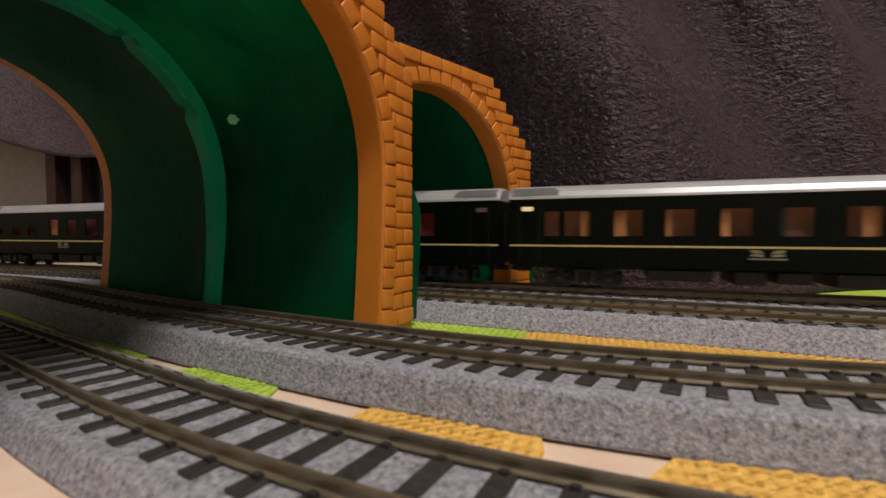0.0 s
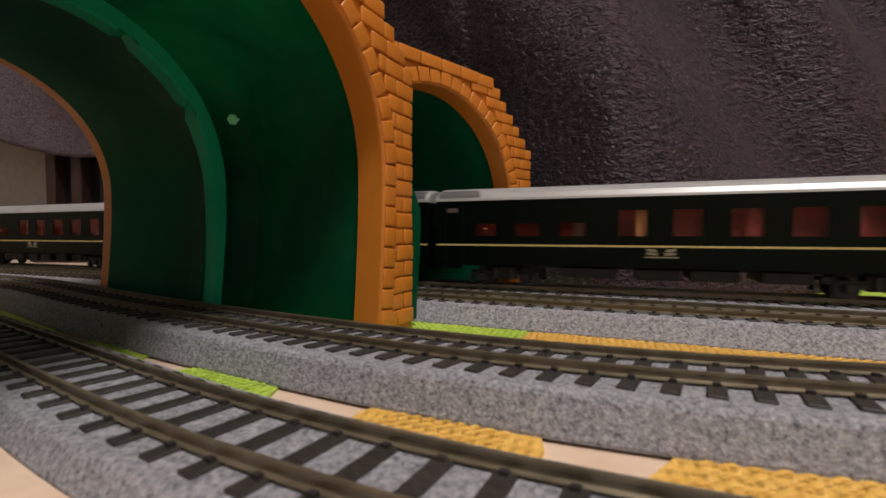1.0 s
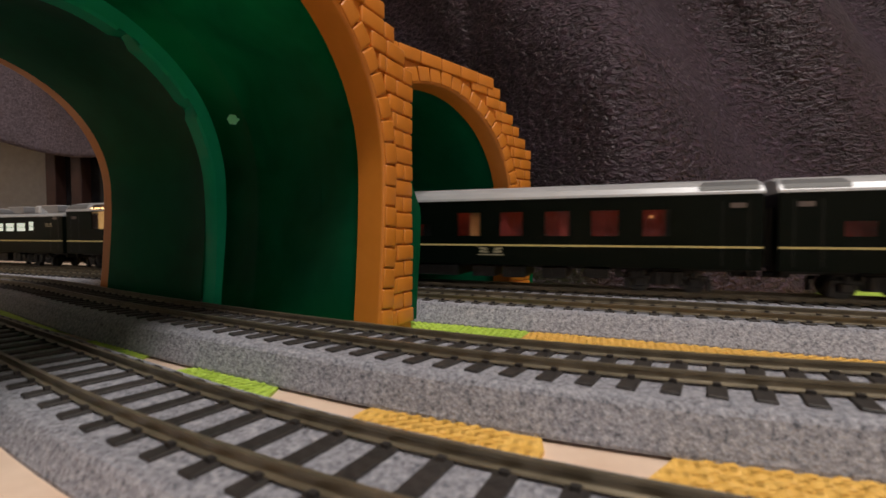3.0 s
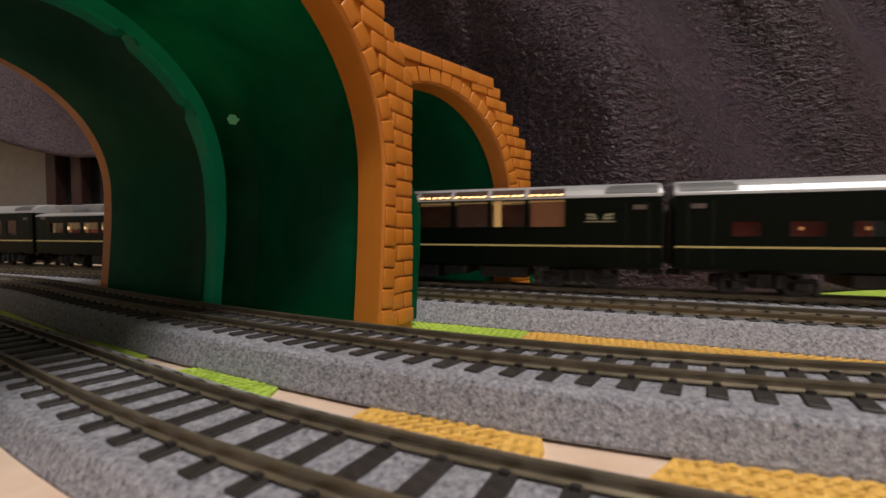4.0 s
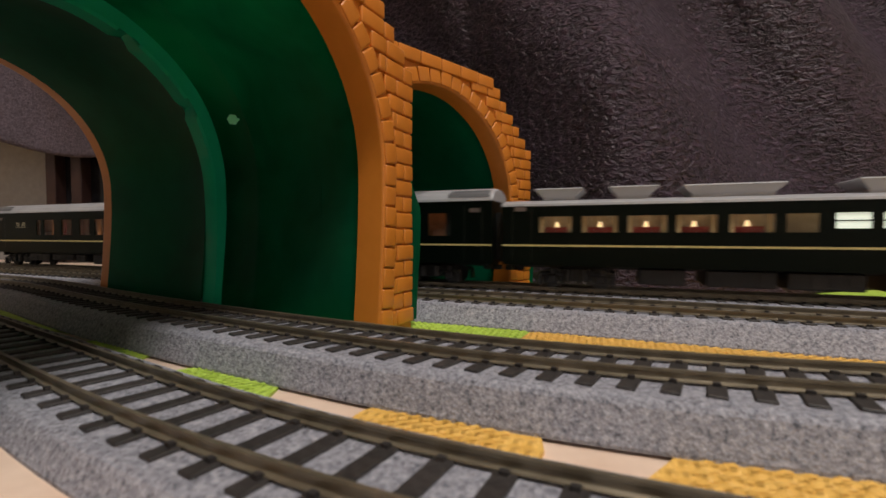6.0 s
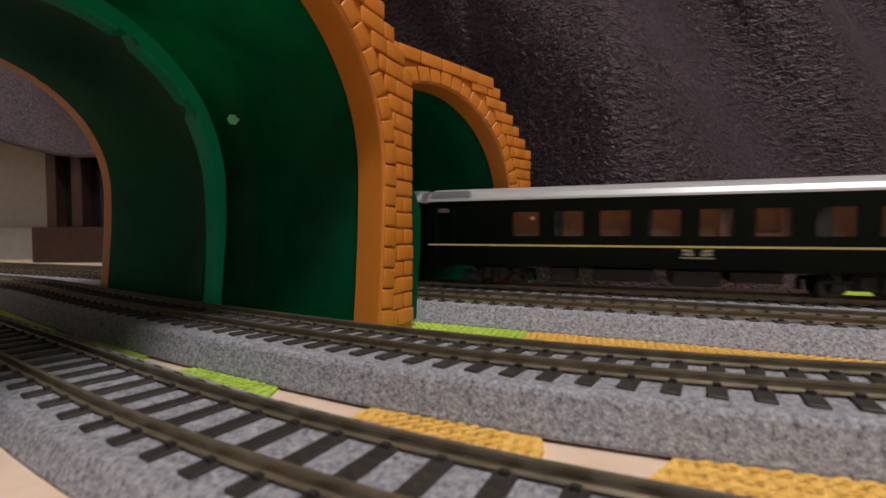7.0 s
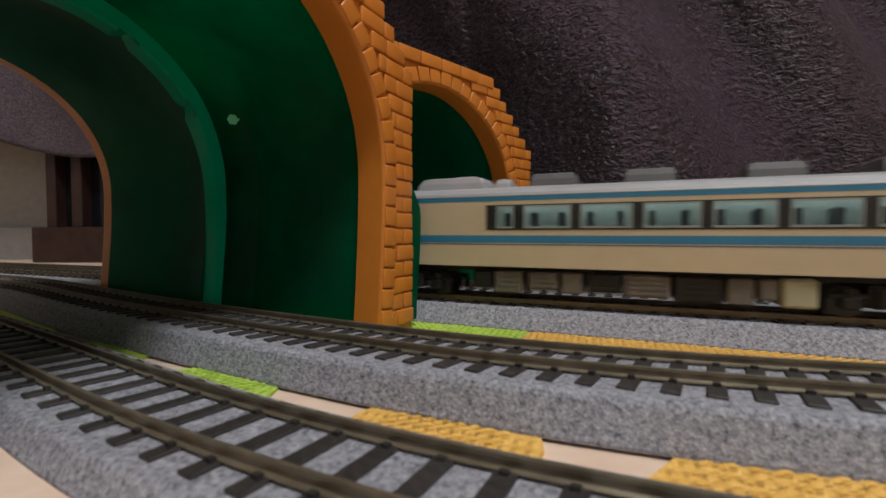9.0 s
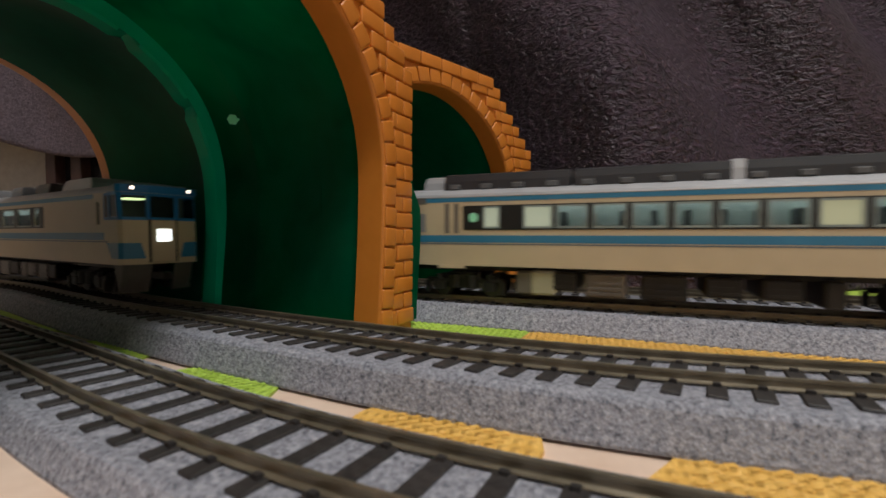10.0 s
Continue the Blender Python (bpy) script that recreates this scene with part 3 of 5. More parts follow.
def far_end():
    thing = empty("display_cabinet", "dark stained wooden cabinet with black glass front", "cabinet")
    y0, y1 = 0.70, 0.777
    bm = bmesh.new()
    box(bm, -0.627, 0.1, y0 - 0.012, y1, FLOOR_Z, 0.050, 1.5 * MM)
    part("plinth", bm, DARKWOOD, thing)
    for a, b in ((-0.613, -0.598), (-0.574, -0.558), (-0.40, -0.38), (0.07, 0.09)):
        bm = bmesh.new()
        box(bm, a, b, y0, y1 - 0.01, 0.050, 0.60, 1.0 * MM)
        part("post", bm, DARKWOOD, thing)
    bm = bmesh.new()
    box(bm, -0.598, 0.07, y0 + 0.02, y0 + 0.026, 0.051, 0.6)
    part("glass_front", bm, DARKRED, thing, "black glass front panel")
    bm = bmesh.new()
    box(bm, -0.622, 0.1, y0 - 0.004, y1, 0.60, 0.63, 1.5 * MM)
    part("cabinet_top", bm, DARKWOOD, thing)
    bm = bmesh.new()
    box(bm, -2.6, -0.628, 0.768, 0.780, FLOOR_Z, 0.050, 1.0 * MM)
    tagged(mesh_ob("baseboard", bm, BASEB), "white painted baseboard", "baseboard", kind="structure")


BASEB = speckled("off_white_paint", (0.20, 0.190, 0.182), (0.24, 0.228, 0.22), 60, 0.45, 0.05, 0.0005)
far_end()


def ceiling_light():
    thing = empty("ceiling_light", "round white glowing ceiling light", "ceiling light", m=Matrix.Translation((LAMP_AT[0], LAMP_AT[1], 2.45)))
    bm = bmesh.new()
    tube(bm, (0, 0, -0.03), (0, 0, 0), 0.27, 32)
    part("base", bm, CEIL, thing)
    bm = bmesh.new()
    tube(bm, (0, 0, -0.06), (0, 0, -0.031), 0.24, 32, 0.25)
    part("diffuser", bm, glowing("lamp_diffuser", (1.0, 0.95, 0.88), 2.0), thing, "glowing white diffuser")


ceiling_light()
# ---- trains ----
def glossy(name, dark, light, rough=0.28, metal=0.0, spec=0.4):
    return speckled(name, dark, light, 45, rough, 0.03, 0.0003, metal=metal, big=0.15, spec=spec)


DEEP_GREEN = glossy("deep_green_coach_paint", (0.0013, 0.0030, 0.0019), (0.0022, 0.0043, 0.0028), 0.32, 0.0, 0.09)
SILVER = glossy("silver_roof_paint", (0.38, 0.38, 0.40), (0.45, 0.45, 0.47), 0.40, 0.25)
ROOF_GREY = glossy("grey_roof_paint", (0.20, 0.20, 0.21), (0.26, 0.26, 0.27), 0.45)
PANEL_GREY = glossy("mid_grey_roof_panel_paint", (0.10, 0.10, 0.105), (0.13, 0.13, 0.135), 0.5)
DARK_ROOF = glossy("dark_grey_roof_paint", (0.020, 0.019, 0.021), (0.034, 0.032, 0.035), 0.5)
GOLD = glossy("gold_stripe_paint", (0.52, 0.42, 0.17), (0.60, 0.49, 0.21), 0.4)
CREAM = glossy("cream_paint", (0.49, 0.40, 0.275), (0.55, 0.45, 0.31), 0.32)
BLUE = glossy("sky_blue_paint", (0.035, 0.17, 0.30), (0.045, 0.20, 0.35), 0.3)
CAB_BLUE = glossy("bright_blue_paint", (0.018, 0.15, 0.38), (0.026, 0.19, 0.46), 0.3)
BLUE_GREY = glossy("blue_grey_line_paint", (0.10, 0.14, 0.18), (0.13, 0.17, 0.21), 0.4)
BLACK = speckled("black_plastic", (0.006, 0.006, 0.006), (0.012, 0.012, 0.012), 90, 0.5, 0.1, 0.0002)
GEAR = speckled("dusty_dark_underframe_plastic", (0.006, 0.005, 0.005), (0.015, 0.013, 0.012), 120, 0.55, 0.2, 0.0003)
TANK = speckled("grey_underframe_plastic", (0.10, 0.088, 0.08), (0.14, 0.125, 0.112), 120, 0.5, 0.2, 0.0003)
TANK_PALE = speckled("pale_tank_plastic", (0.30, 0.29, 0.20), (0.37, 0.35, 0.25), 120, 0.5, 0.2, 0.0003)
STEEL = speckled("blackened_wheel_metal", (0.05, 0.048, 0.045), (0.09, 0.085, 0.08), 100, 0.35, 0.0, metal=0.7)
PALE = glossy("pale_emblem_print", (0.36, 0.34, 0.26), (0.43, 0.40, 0.31), 0.5)
PLATE_DULL = glossy("dull_printed_plate", (0.10, 0.075, 0.07), (0.14, 0.11, 0.10), 0.5)
EMBLEM = glossy("dull_gold_emblem_print", (0.20, 0.18, 0.12), (0.27, 0.245, 0.17), 0.5)
GLASS = glassy("clear_window_plastic")
LINING_BROWN = speckled("wood_brown_interior", (0.16, 0.062, 0.032), (0.26, 0.105, 0.052), 160, 0.6, 0.0)
LINING_DUSK = speckled("dark_red_brown_interior", (0.075, 0.024, 0.016), (0.15, 0.048, 0.032), 160, 0.6, 0.0)
LINING_RED = speckled("dark_red_curtain", (0.16, 0.012, 0.010), (0.26, 0.022, 0.016), 160, 0.7, 0.0)
LINING_PALE = speckled("pale_grey_interior", (0.30, 0.34, 0.33), (0.42, 0.46, 0.45), 160, 0.6, 0.0)
LINING_TAN = speckled("tan_interior", (0.55, 0.34, 0.16), (0.65, 0.42, 0.21), 160, 0.6, 0.0)
LINING_DINER = speckled("tan_wood_interior", (0.22, 0.15, 0.09), (0.34, 0.25, 0.16), 160, 0.6, 0.0)
CURTAIN = speckled("orange_brown_curtain", (0.42, 0.15, 0.05), (0.55, 0.21, 0.08), 160, 0.7, 0.0)
SEAT = speckled("dark_seat_plastic", (0.04, 0.05, 0.055), (0.07, 0.08, 0.085), 200, 0.7, 0.0)
SEAT_RED = speckled("red_seat_plastic", (0.30, 0.035, 0.025), (0.40, 0.05, 0.035), 200, 0.7, 0.0)
# partitions glow themselves, in place of lamplight falling on them
WARM = glowing("warm_partition_glow", (1.0, 0.54, 0.20), 0.40, 0.5)
LAMP_WARM = {k: glowing("warm_lamp_strip_" + w, (1.0, 0.60, 0.26), s) for k, w, s in ((0, "dim", 0.48), (1, "low", 0.9), (2, "bright", 2.4), (3, "lounge", 0.13))}
LAMP_DINER = glowing("soft_white_lamp_strip", (1.0, 0.80, 0.55), 1.5)
TABLE_BULB = glowing("table_bulb", (1.0, 0.70, 0.38), 1.3)
LAMP_COOL = glowing("cool_lamp_strip", (0.85, 1.0, 0.96), 3.0)
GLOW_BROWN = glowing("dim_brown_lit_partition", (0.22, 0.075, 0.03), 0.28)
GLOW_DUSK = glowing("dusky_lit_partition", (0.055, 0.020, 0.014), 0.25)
BERTH_LAMP = glowing("berth_reading_lamp", (1.0, 0.40, 0.16), 0.42)
BULB = glowing("warm_bulb", (1.0, 0.62, 0.28), 4.0)
SIGN = glowing("lit_destination_sign", (1.0, 0.78, 0.50), 0.25)
HEADLAMP = glowing("headlamp", (1.0, 0.86, 0.72), 2.6)
HEADSIGN = glowing("lit_head_sign", (0.95, 1.0, 1.0), 2.0)
# panes and blind glow themselves, in place of light from behind
FROST = glowing("lit_frosted_pane", (0.86, 1.0, 0.90), 0.42)
DIM_PANE = glowing("dim_lit_pane", (0.9, 0.95, 0.70), 0.36, 0.12)
YELLOW_BLIND = glowing("lit_yellow_blind", (1.0, 0.96, 0.60), 0.30, 0.15)


def side_wall(bm, x0, x1, z0, z1, y, holes, thick=0.9, mat=0):
    """A wall at y with window holes (xa, xb, za, zb) that have real reveals; y's sign says which side is out."""
    sg = 1 if y > 0 else -1
    xs = sorted({x0, x1, *[h[0] for h in holes], *[h[1] for h in holes]})
    zs = sorted({z0, z1, *[h[2] for h in holes], *[h[3] for h in holes]})
    cache = {}

    def vert(x, z, inner):
        key = (x, z, inner)
        if key not in cache:
            cache[key] = bm.verts.new((x * MM, (y - (sg * thick if inner else 0)) * MM, z * MM))
        return cache[key]

    def hole(x, z):
        return any(h[0] < x < h[1] and h[2] < z < h[3] for h in holes)

    for xa, xb in zip(xs, xs[1:]):
        for za, zb in zip(zs, zs[1:]):
            if hole((xa + xb) / 2, (za + zb) / 2):
                continue
            for inner in (False, True):
                q = [vert(xa, za, inner), vert(xb, za, inner), vert(xb, zb, inner), vert(xa, zb, inner)]
                bm.faces.new(q if (sg < 0) != inner else q[::-1]).material_index = mat
    for h in holes:
        c = [(h[0], h[2]), (h[1], h[2]), (h[1], h[3]), (h[0], h[3])]
        for a, b in zip(c, c[1:] + c[:1]):
            bm.faces.new((vert(*a, False), vert(*b, False), vert(*b, True), vert(*a, True))).material_index = mat


def roof_mesh(bm, x0, x1, profile, end=3.0):
    """An arched roof over profile (half-width, height), with its ends turned down a little."""
    full = profile + [(-y, z) for y, z in profile[::-1] if y > 0]
    base = profile[0][1]
    rings = []
    for x, k in ((x0, 0.86), (x0 + end * 0.4, 0.96), (x0 + end, 1.0), (x1 - end, 1.0), (x1 - end * 0.4, 0.96), (x1, 0.86)):
        rings.append([bm.verts.new((x * MM, y * MM, (base + (z - base) * k) * MM)) for y, z in full])
    n = len(full)
    for a, b in zip(rings, rings[1:]):
        for j in range(n - 1):
            bm.faces.new((a[j], a[j + 1], b[j + 1], b[j]))
    for r in (rings[0][::-1], rings[-1]):
        bm.faces.new(r)
    for a, b in zip(rings, rings[1:]):
        bm.faces.new((a[0], b[0], b[-1], a[-1]))


WHEEL = None


def wheel_mesh():
    global WHEEL
    if WHEEL is None:
        bm = bmesh.new()
        for sg in (-1, 1):
            tube(bm, (0, sg * 7.3 * MM, 0), (0, sg * 9.6 * MM, 0), 5.3 * MM, 20)
            tube(bm, (0, sg * 6.6 * MM, 0), (0, sg * 7.3 * MM, 0), 5.9 * MM, 20)
        tube(bm, (0, -7 * MM, 0), (0, 7 * MM, 0), 1.0 * MM, 8)
        WHEEL = bpy.data.meshes.new("wheelset")
        bm.to_mesh(WHEEL)
        bm.free()
        WHEEL.materials.append(STEEL)
    return WHEEL


def bogie(parent, x, base=26.0):
    """A bogie with side frames, springs, axle boxes and two wheelsets."""
    bm = bmesh.new()
    for sg in (-1, 1):
        y0, y1 = sorted((sg * 11.5, sg * 14.0))
        box(bm, -20 * MM, 20 * MM, y0 * MM, y1 * MM, 7.0 * MM, 9.2 * MM, 0.5 * MM)
        box(bm, -8 * MM, 8 * MM, y0 * MM, y1 * MM, 4.2 * MM, 11.5 * MM, 0.6 * MM)
        for e in (-1, 1):
            cx = e * base / 2
            y2 = sg * 15.2
            a, b = sorted((sg * 11.8, y2))
            box(bm, (cx - 3) * MM, (cx + 3) * MM, a * MM, b * MM, 3.2 * MM, 8.0 * MM, 0.7 * MM)
            tube(bm, ((cx) * MM, sg * 13.2 * MM, 8 * MM), (cx * MM, sg * 13.2 * MM, 11 * MM), 1.8 * MM, 10)
            tube(bm, (e * 4.2 * MM, sg * 14.4 * MM, 4.6 * MM), (e * 4.2 * MM, sg * 14.4 * MM, 10.8 * MM), 1.9 * MM, 10)
            box(bm, (cx + e * 6.4 - 1) * MM, (cx + e * 6.4 + 1) * MM, a * MM, b * MM, 1.6 * MM, 7.6 * MM)
    box(bm, -7 * MM, 7 * MM, -11.5 * MM, 11.5 * MM, 7.2 * MM, 12.6 * MM, 0.5 * MM)
    ob = part("bogie", bm, GEAR, parent)
    ob.location = (x * MM, 0, 0)
    for e in (-1, 1):
        w = new("wheelset", wheel_mesh())
        w.parent = ob
        w.location = (e * base / 2 * MM, 0, 5.3 * MM)


def plate(parent, name, x0, x1, z0, z1, y, material, label="", thick=0.25, slant=0.0):
    """A thin painted or fitted plate lying on the side at y."""
    sg = 1 if y > 0 else -1
    bm = bmesh.new()
    q = [(x0, z0), (x1, z0), (x1 + slant, z1), (x0 + (slant if slant and x0 > -120 else 0), z1)]
    a = [bm.verts.new((x * MM, y * MM, z * MM)) for x, z in q]
    b = [bm.verts.new((x * MM, (y + sg * thick) * MM, z * MM)) for x, z in q]
    bm.faces.new(a)
    bm.faces.new(b[::-1])
    for i in range(4):
        j = (i + 1) % 4
        bm.faces.new((a[i], b[i], b[j], a[j]))
    bmesh.ops.recalc_face_normals(bm, faces=bm.faces)
    return part(name, bm, material, parent, label)


def emblem(parent, x, z, y, s=1.0):
    """A plain winged shape over a bar."""
    sg = 1 if y > 0 else -1
    bm = bmesh.new()
    for e in (-1, 1):
        for pts in ([(1.9, 0.9), (3.4, 3.0), (8.8, 3.2), (8.0, 1.6)], [(1.7, 0.5), (7.6, 1.1), (8.6, -0.5), (2.2, -1.0)]):
            vs = [bm.verts.new(((x + e * px * s) * MM, (y + sg * 0.2) * MM, (z + pz * s) * MM)) for px, pz in pts]
            bm.faces.new(vs)
    box(bm, (x - 9.4 * s) * MM, (x + 9.4 * s) * MM, (y) * MM if sg > 0 else (y - 0.2) * MM, (y + 0.2) * MM if sg > 0 else y * MM, (z - 2.6 * s) * MM, (z - 1.7 * s) * MM)
    part("emblem", bm, EMBLEM, parent, "pale printed winged emblem")


def pane(parent, x0, x1, z0, z1, y, material=None):
    sg = 1 if y > 0 else -1
    bm = bmesh.new()
    a, b = sorted((y - sg * 0.45, y - sg * 0.75))
    box(bm, x0 * MM, x1 * MM, a * MM, b * MM, z0 * MM, z1 * MM)
    ob = part("window_pane", bm, material or GLASS, parent)
    ob.visible_shadow = False
    return ob


def coach(name, label, windows, roof="arched", lining=LINING_BROWN, lamp=0, x0=-129.0, x1=129.0, emblem_at=(-5, 20.5), extras=None, seed=0):
    """A dark green sleeper coach; heights are over the rail head."""
    rnd = random.Random(seed)
    thing = empty(name, label, "railway coach", "dark green sleeper train")
    edge = 50.3 if roof != "low" else 46.5
    W = 18.0
    holes = [(a, b, c, d) for a, b, c, d, *_ in windows]
    bm = bmesh.new()
    for y in (-W, W):
        side_wall(bm, x0, x1, 13.0, edge, y, holes)
    for x in (x0, x1):
        box(bm, min(x, x + (1 if x < 0 else -1)) * MM, max(x, x + (1 if x < 0 else -1)) * MM, -17.0 * MM, 17.0 * MM, 13 * MM, edge * MM)
    box(bm, x0 * MM, x1 * MM, -17.0 * MM, 17.0 * MM, 13.0 * MM, 15.0 * MM)
    part("body", bm, DEEP_GREEN, thing)
    bm = bmesh.new()
    if roof == "low":
        roof_mesh(bm, x0 - 0.3, x1 + 0.3, [(18.3, 46.2), (18.1, 47.4), (14, 49.0), (8, 49.8), (0, 50.0)], 1.5)
        part("roof", bm, SILVER, thing, "silver low roof")
    else:
        roof_mesh(bm, x0 - 0.3, x1 + 0.3, [(18.4, 50.1), (18.1, 51.4), (16.2, 54.2), (12.4, 56.6), (6.5, 58.0), (0, 58.4)], 2.0)
        part("roof", bm, SILVER, thing, "silver arched roof")
        for e in (-1, 1):
            for sg in (-1, 1):
                cx = (x0 if e < 0 else x1) - e * 14.5
                bm = bmesh.new()
                pr = [(17.75, 51.9), (16.55, 54.0), (13.2, 56.3)]
                row = []
                for k, (yy, zz) in enumerate(pr):
                    row.append([bm.verts.new(((cx + s * (13 - (2.4 if k == 2 and s * e < 0 else 0))) * MM, sg * (yy + 0.25) * MM, (zz + 0.25) * MM)) for s in (-1, 1)])
                for a, b in zip(row, row[1:]):
                    bm.faces.new((a[0], a[1], b[1], b[0]))
                part("roof_panel", bm, PANEL_GREY, thing, "grey recessed roof end panel")
    # stripes
    for y in (-W, W):
        plate(thing, "stripe", x0 + 0.2, x1 - 0.2, 23.6, 24.6, y, GOLD, "thin gold stripe", 0.12)
        if emblem_at:
            emblem(thing, emblem_at[0], emblem_at[1], y, 0.55 if roof == "low" else 0.82)
    # inside: a lengthwise partition, floor and lamp strips
    bm = bmesh.new()
    box(bm, (x0 + 2) * MM, (x1 - 2) * MM, -5.0 * MM, 5.0 * MM, 15.0 * MM, (edge - 2.2) * MM)
    part("interior", bm, lining, thing)
    for sg in (-1, 1):
        bm = bmesh.new()
        box(bm, (x0 + 6) * MM, (x1 - 6) * MM, min(sg * 8, sg * 14) * MM, max(sg * 8, sg * 14) * MM, (edge - 1.6) * MM, (edge - 1.0) * MM)
        part("lamp_strip", bm, lamp if not isinstance(lamp, int) else LAMP_WARM[lamp], thing)
    for a, b, c, d, *rest in windows:
        kind = rest[0] if rest else ""
        for sg in (-1, 1):
            if kind == "frost":
                pane(thing, a, b, c, d, sg * W, FROST)
                plate(thing, "window_bar", a, b, (c + d) / 2 - 0.3, (c + d) / 2 + 0.3, sg * (W - 0.4), BLACK, "", 0.2)
                continue
            pane(thing, a, b, c, d, sg * W)
            if kind == "curtain":
                f = rnd.uniform(0.25, 0.5)
                left = rnd.random() < 0.6
                xa, xb = (a - 1, a + (b - a) * f) if left else (b - (b - a) * f, b + 1)
                plate(thing, "curtain", xa, xb, c - 1, d + 1, sg * 14.5, CURTAIN, "", 0.5)
            if kind == "dining":
                bm = bmesh.new()
                box(bm, (a + 3) * MM, (b - 3) * MM, sg * 9 * MM - 3 * MM, sg * 9 * MM + 3 * MM, 15 * MM, (c + 3.0) * MM)
                part("dining_table", bm, SEAT_RED, thing, "red-clothed dining table")
                bm = bmesh.new()
                tube(bm, ((a + b) / 2 * MM, sg * 9 * MM, (c + 3.0) * MM), ((a + b) / 2 * MM, sg * 9 * MM, (c + 6) * MM), 1.4 * MM, 8, 0.6 * MM)
                part("table_lamp", bm, TABLE_BULB, thing, "small glowing table lamp")
                for e in (a + 0.6, b - 0.6):
                    plate(thing, "curtain", min(e, e + (1.8 if e == a + 0.6 else -1.8)), max(e, e + (1.8 if e == a + 0.6 else -1.8)), c - 1, d + 1, sg * 15.5, LINING_TAN, "", 0.4)
            if kind == "" and roof == "arched" and d - c < 14:
                # half-drawn blinds, berth ends and small reading lamps make each compartment differ
                w = (b - a) * rnd.uniform(0.15, 0.55)
                if rnd.random() < 0.7:
                    q = a - 0.5 if rnd.random() < 0.5 else b - w + 0.5
                    plate(thing, "blind", q, q + w, c - 1, d + 1, sg * 15.0, rnd.choice((BLACK, LINING_DUSK, LINING_RED)), "", 0.4)
                if rnd.random() < 0.16:
                    q = rnd.uniform(a + 2, b - 3)
                    bm = bmesh.new()
                    box(bm, q * MM, (q + 1.6) * MM, min(sg * 9, sg * 10) * MM, max(sg * 9, sg * 10) * MM, (d - 4) * MM, (d - 2.4) * MM)
                    part("reading_lamp", bm, BERTH_LAMP, thing, "small glowing reading lamp")
                bm = bmesh.new()
                box(bm, (a + 1) * MM, (b - 1) * MM, min(sg * 6, sg * 13) * MM, max(sg * 6, sg * 13) * MM, (c - 3) * MM, (c + rnd.uniform(1.0, 4.5)) * MM)
                part("berth", bm, lining, thing)
            # the partition's own glow stands for lamplight on it
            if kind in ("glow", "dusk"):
                plate(thing, "lit_partition", a + 0.3, b - 0.3, c - 1, d + 1, sg * 12.0, GLOW_BROWN if kind == "glow" else GLOW_DUSK, "dim brown partition glowing by itself", 0.5)
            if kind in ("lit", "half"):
                plate(thing, "lit_partition", a + 0.3, (b - 0.3) if kind == "lit" else a + 4.5, c - 1, d + 1, sg * 12.0, WARM, "tan partition glowing by itself", 0.5)
    # ends, couplers, underfloor
    for e, x in ((-1, x0), (1, x1)):
        bm = bmesh.new()
        for k in range(4):
            xx = x + e * (0.05 + k * 0.6)
            g = 0.0 if k % 2 else 0.5
            box(bm, min(xx, xx + e * 0.55) * MM, max(xx, xx + e * 0.55) * MM, (-7 - g) * MM, (7 + g) * MM, 15 * MM, (43 + g) * MM)
        part("gangway", bm, BLACK, thing, "black folded gangway bellows")
        bm = bmesh.new()
        box(bm, min(x - e * 10, x + e * 2.2) * MM, max(x - e * 10, x + e * 2.2) * MM, -1.6 * MM, 1.6 * MM, 8.6 * MM, 11.6 * MM, 0.5 * MM)
        box(bm, (x - e * 4 - 1) * MM, (x - e * 4 + 1) * MM, -13 * MM, 13 * MM, 9.5 * MM, 13.0 * MM)
        part("coupler", bm, GEAR, thing)
        for y in (-W, W):
            plate(thing, "destination_plate", x - e * 10.5 - 3.2, x - e * 10.5 + 3.2, 43.4, 45.8, y, SIGN if seed == 1 and e < 0 else PLATE_DULL, "small destination plate", 0.2)
            plate(thing, "door_seam", x - e * 17 - 0.15, x - e * 17 + 0.15, 15, 47, y, BLACK, "", 0.06)
            plate(thing, "door_seam", x - e * 6 - 0.15, x - e * 6 + 0.15, 15, 47, y, BLACK, "", 0.06)
    for x in (-88, 88):
        bogie(thing, max(x, x0 + 30))
    bm = bmesh.new()
    box(bm, (x0 + 4) * MM, (x1 - 4) * MM, -9 * MM, 9 * MM, 11.2 * MM, 13.1 * MM)
    xx = -56.0
    while xx < 56:
        w = rnd.choice((14, 22, 30))
        d = rnd.choice((4.0, 5.5, 6.5))
        gear = bmesh.new()
        box(gear, xx * MM, min(xx + w, 60) * MM, -15.5 * MM, 15.5 * MM, d * MM, 12.2 * MM, 0.6 * MM)
        for sg in (-1, 1):
            for q in range(int(w / 7)):
                box(gear, (xx + 2 + q * 7) * MM, (xx + 6 + q * 7) * MM, sg * 15.6 * MM - 0.2 * MM, sg * 15.6 * MM + 0.2 * MM, (d + 1) * MM, 10.6 * MM)
        part("equipment_box", gear, GEAR, thing)
        xx += w + rnd.choice((4, 9))
    part("underframe", bm, GEAR, thing, "blackish underframe beam")
    if extras:
        extras(thing, x0, x1)
    return thing


WZ = (29.5, 43.0)


def row_of(xs, kinds=None):
    return [(a, b, *WZ, (kinds or {}).get(i, "")) for i, (a, b) in enumerate(xs)]


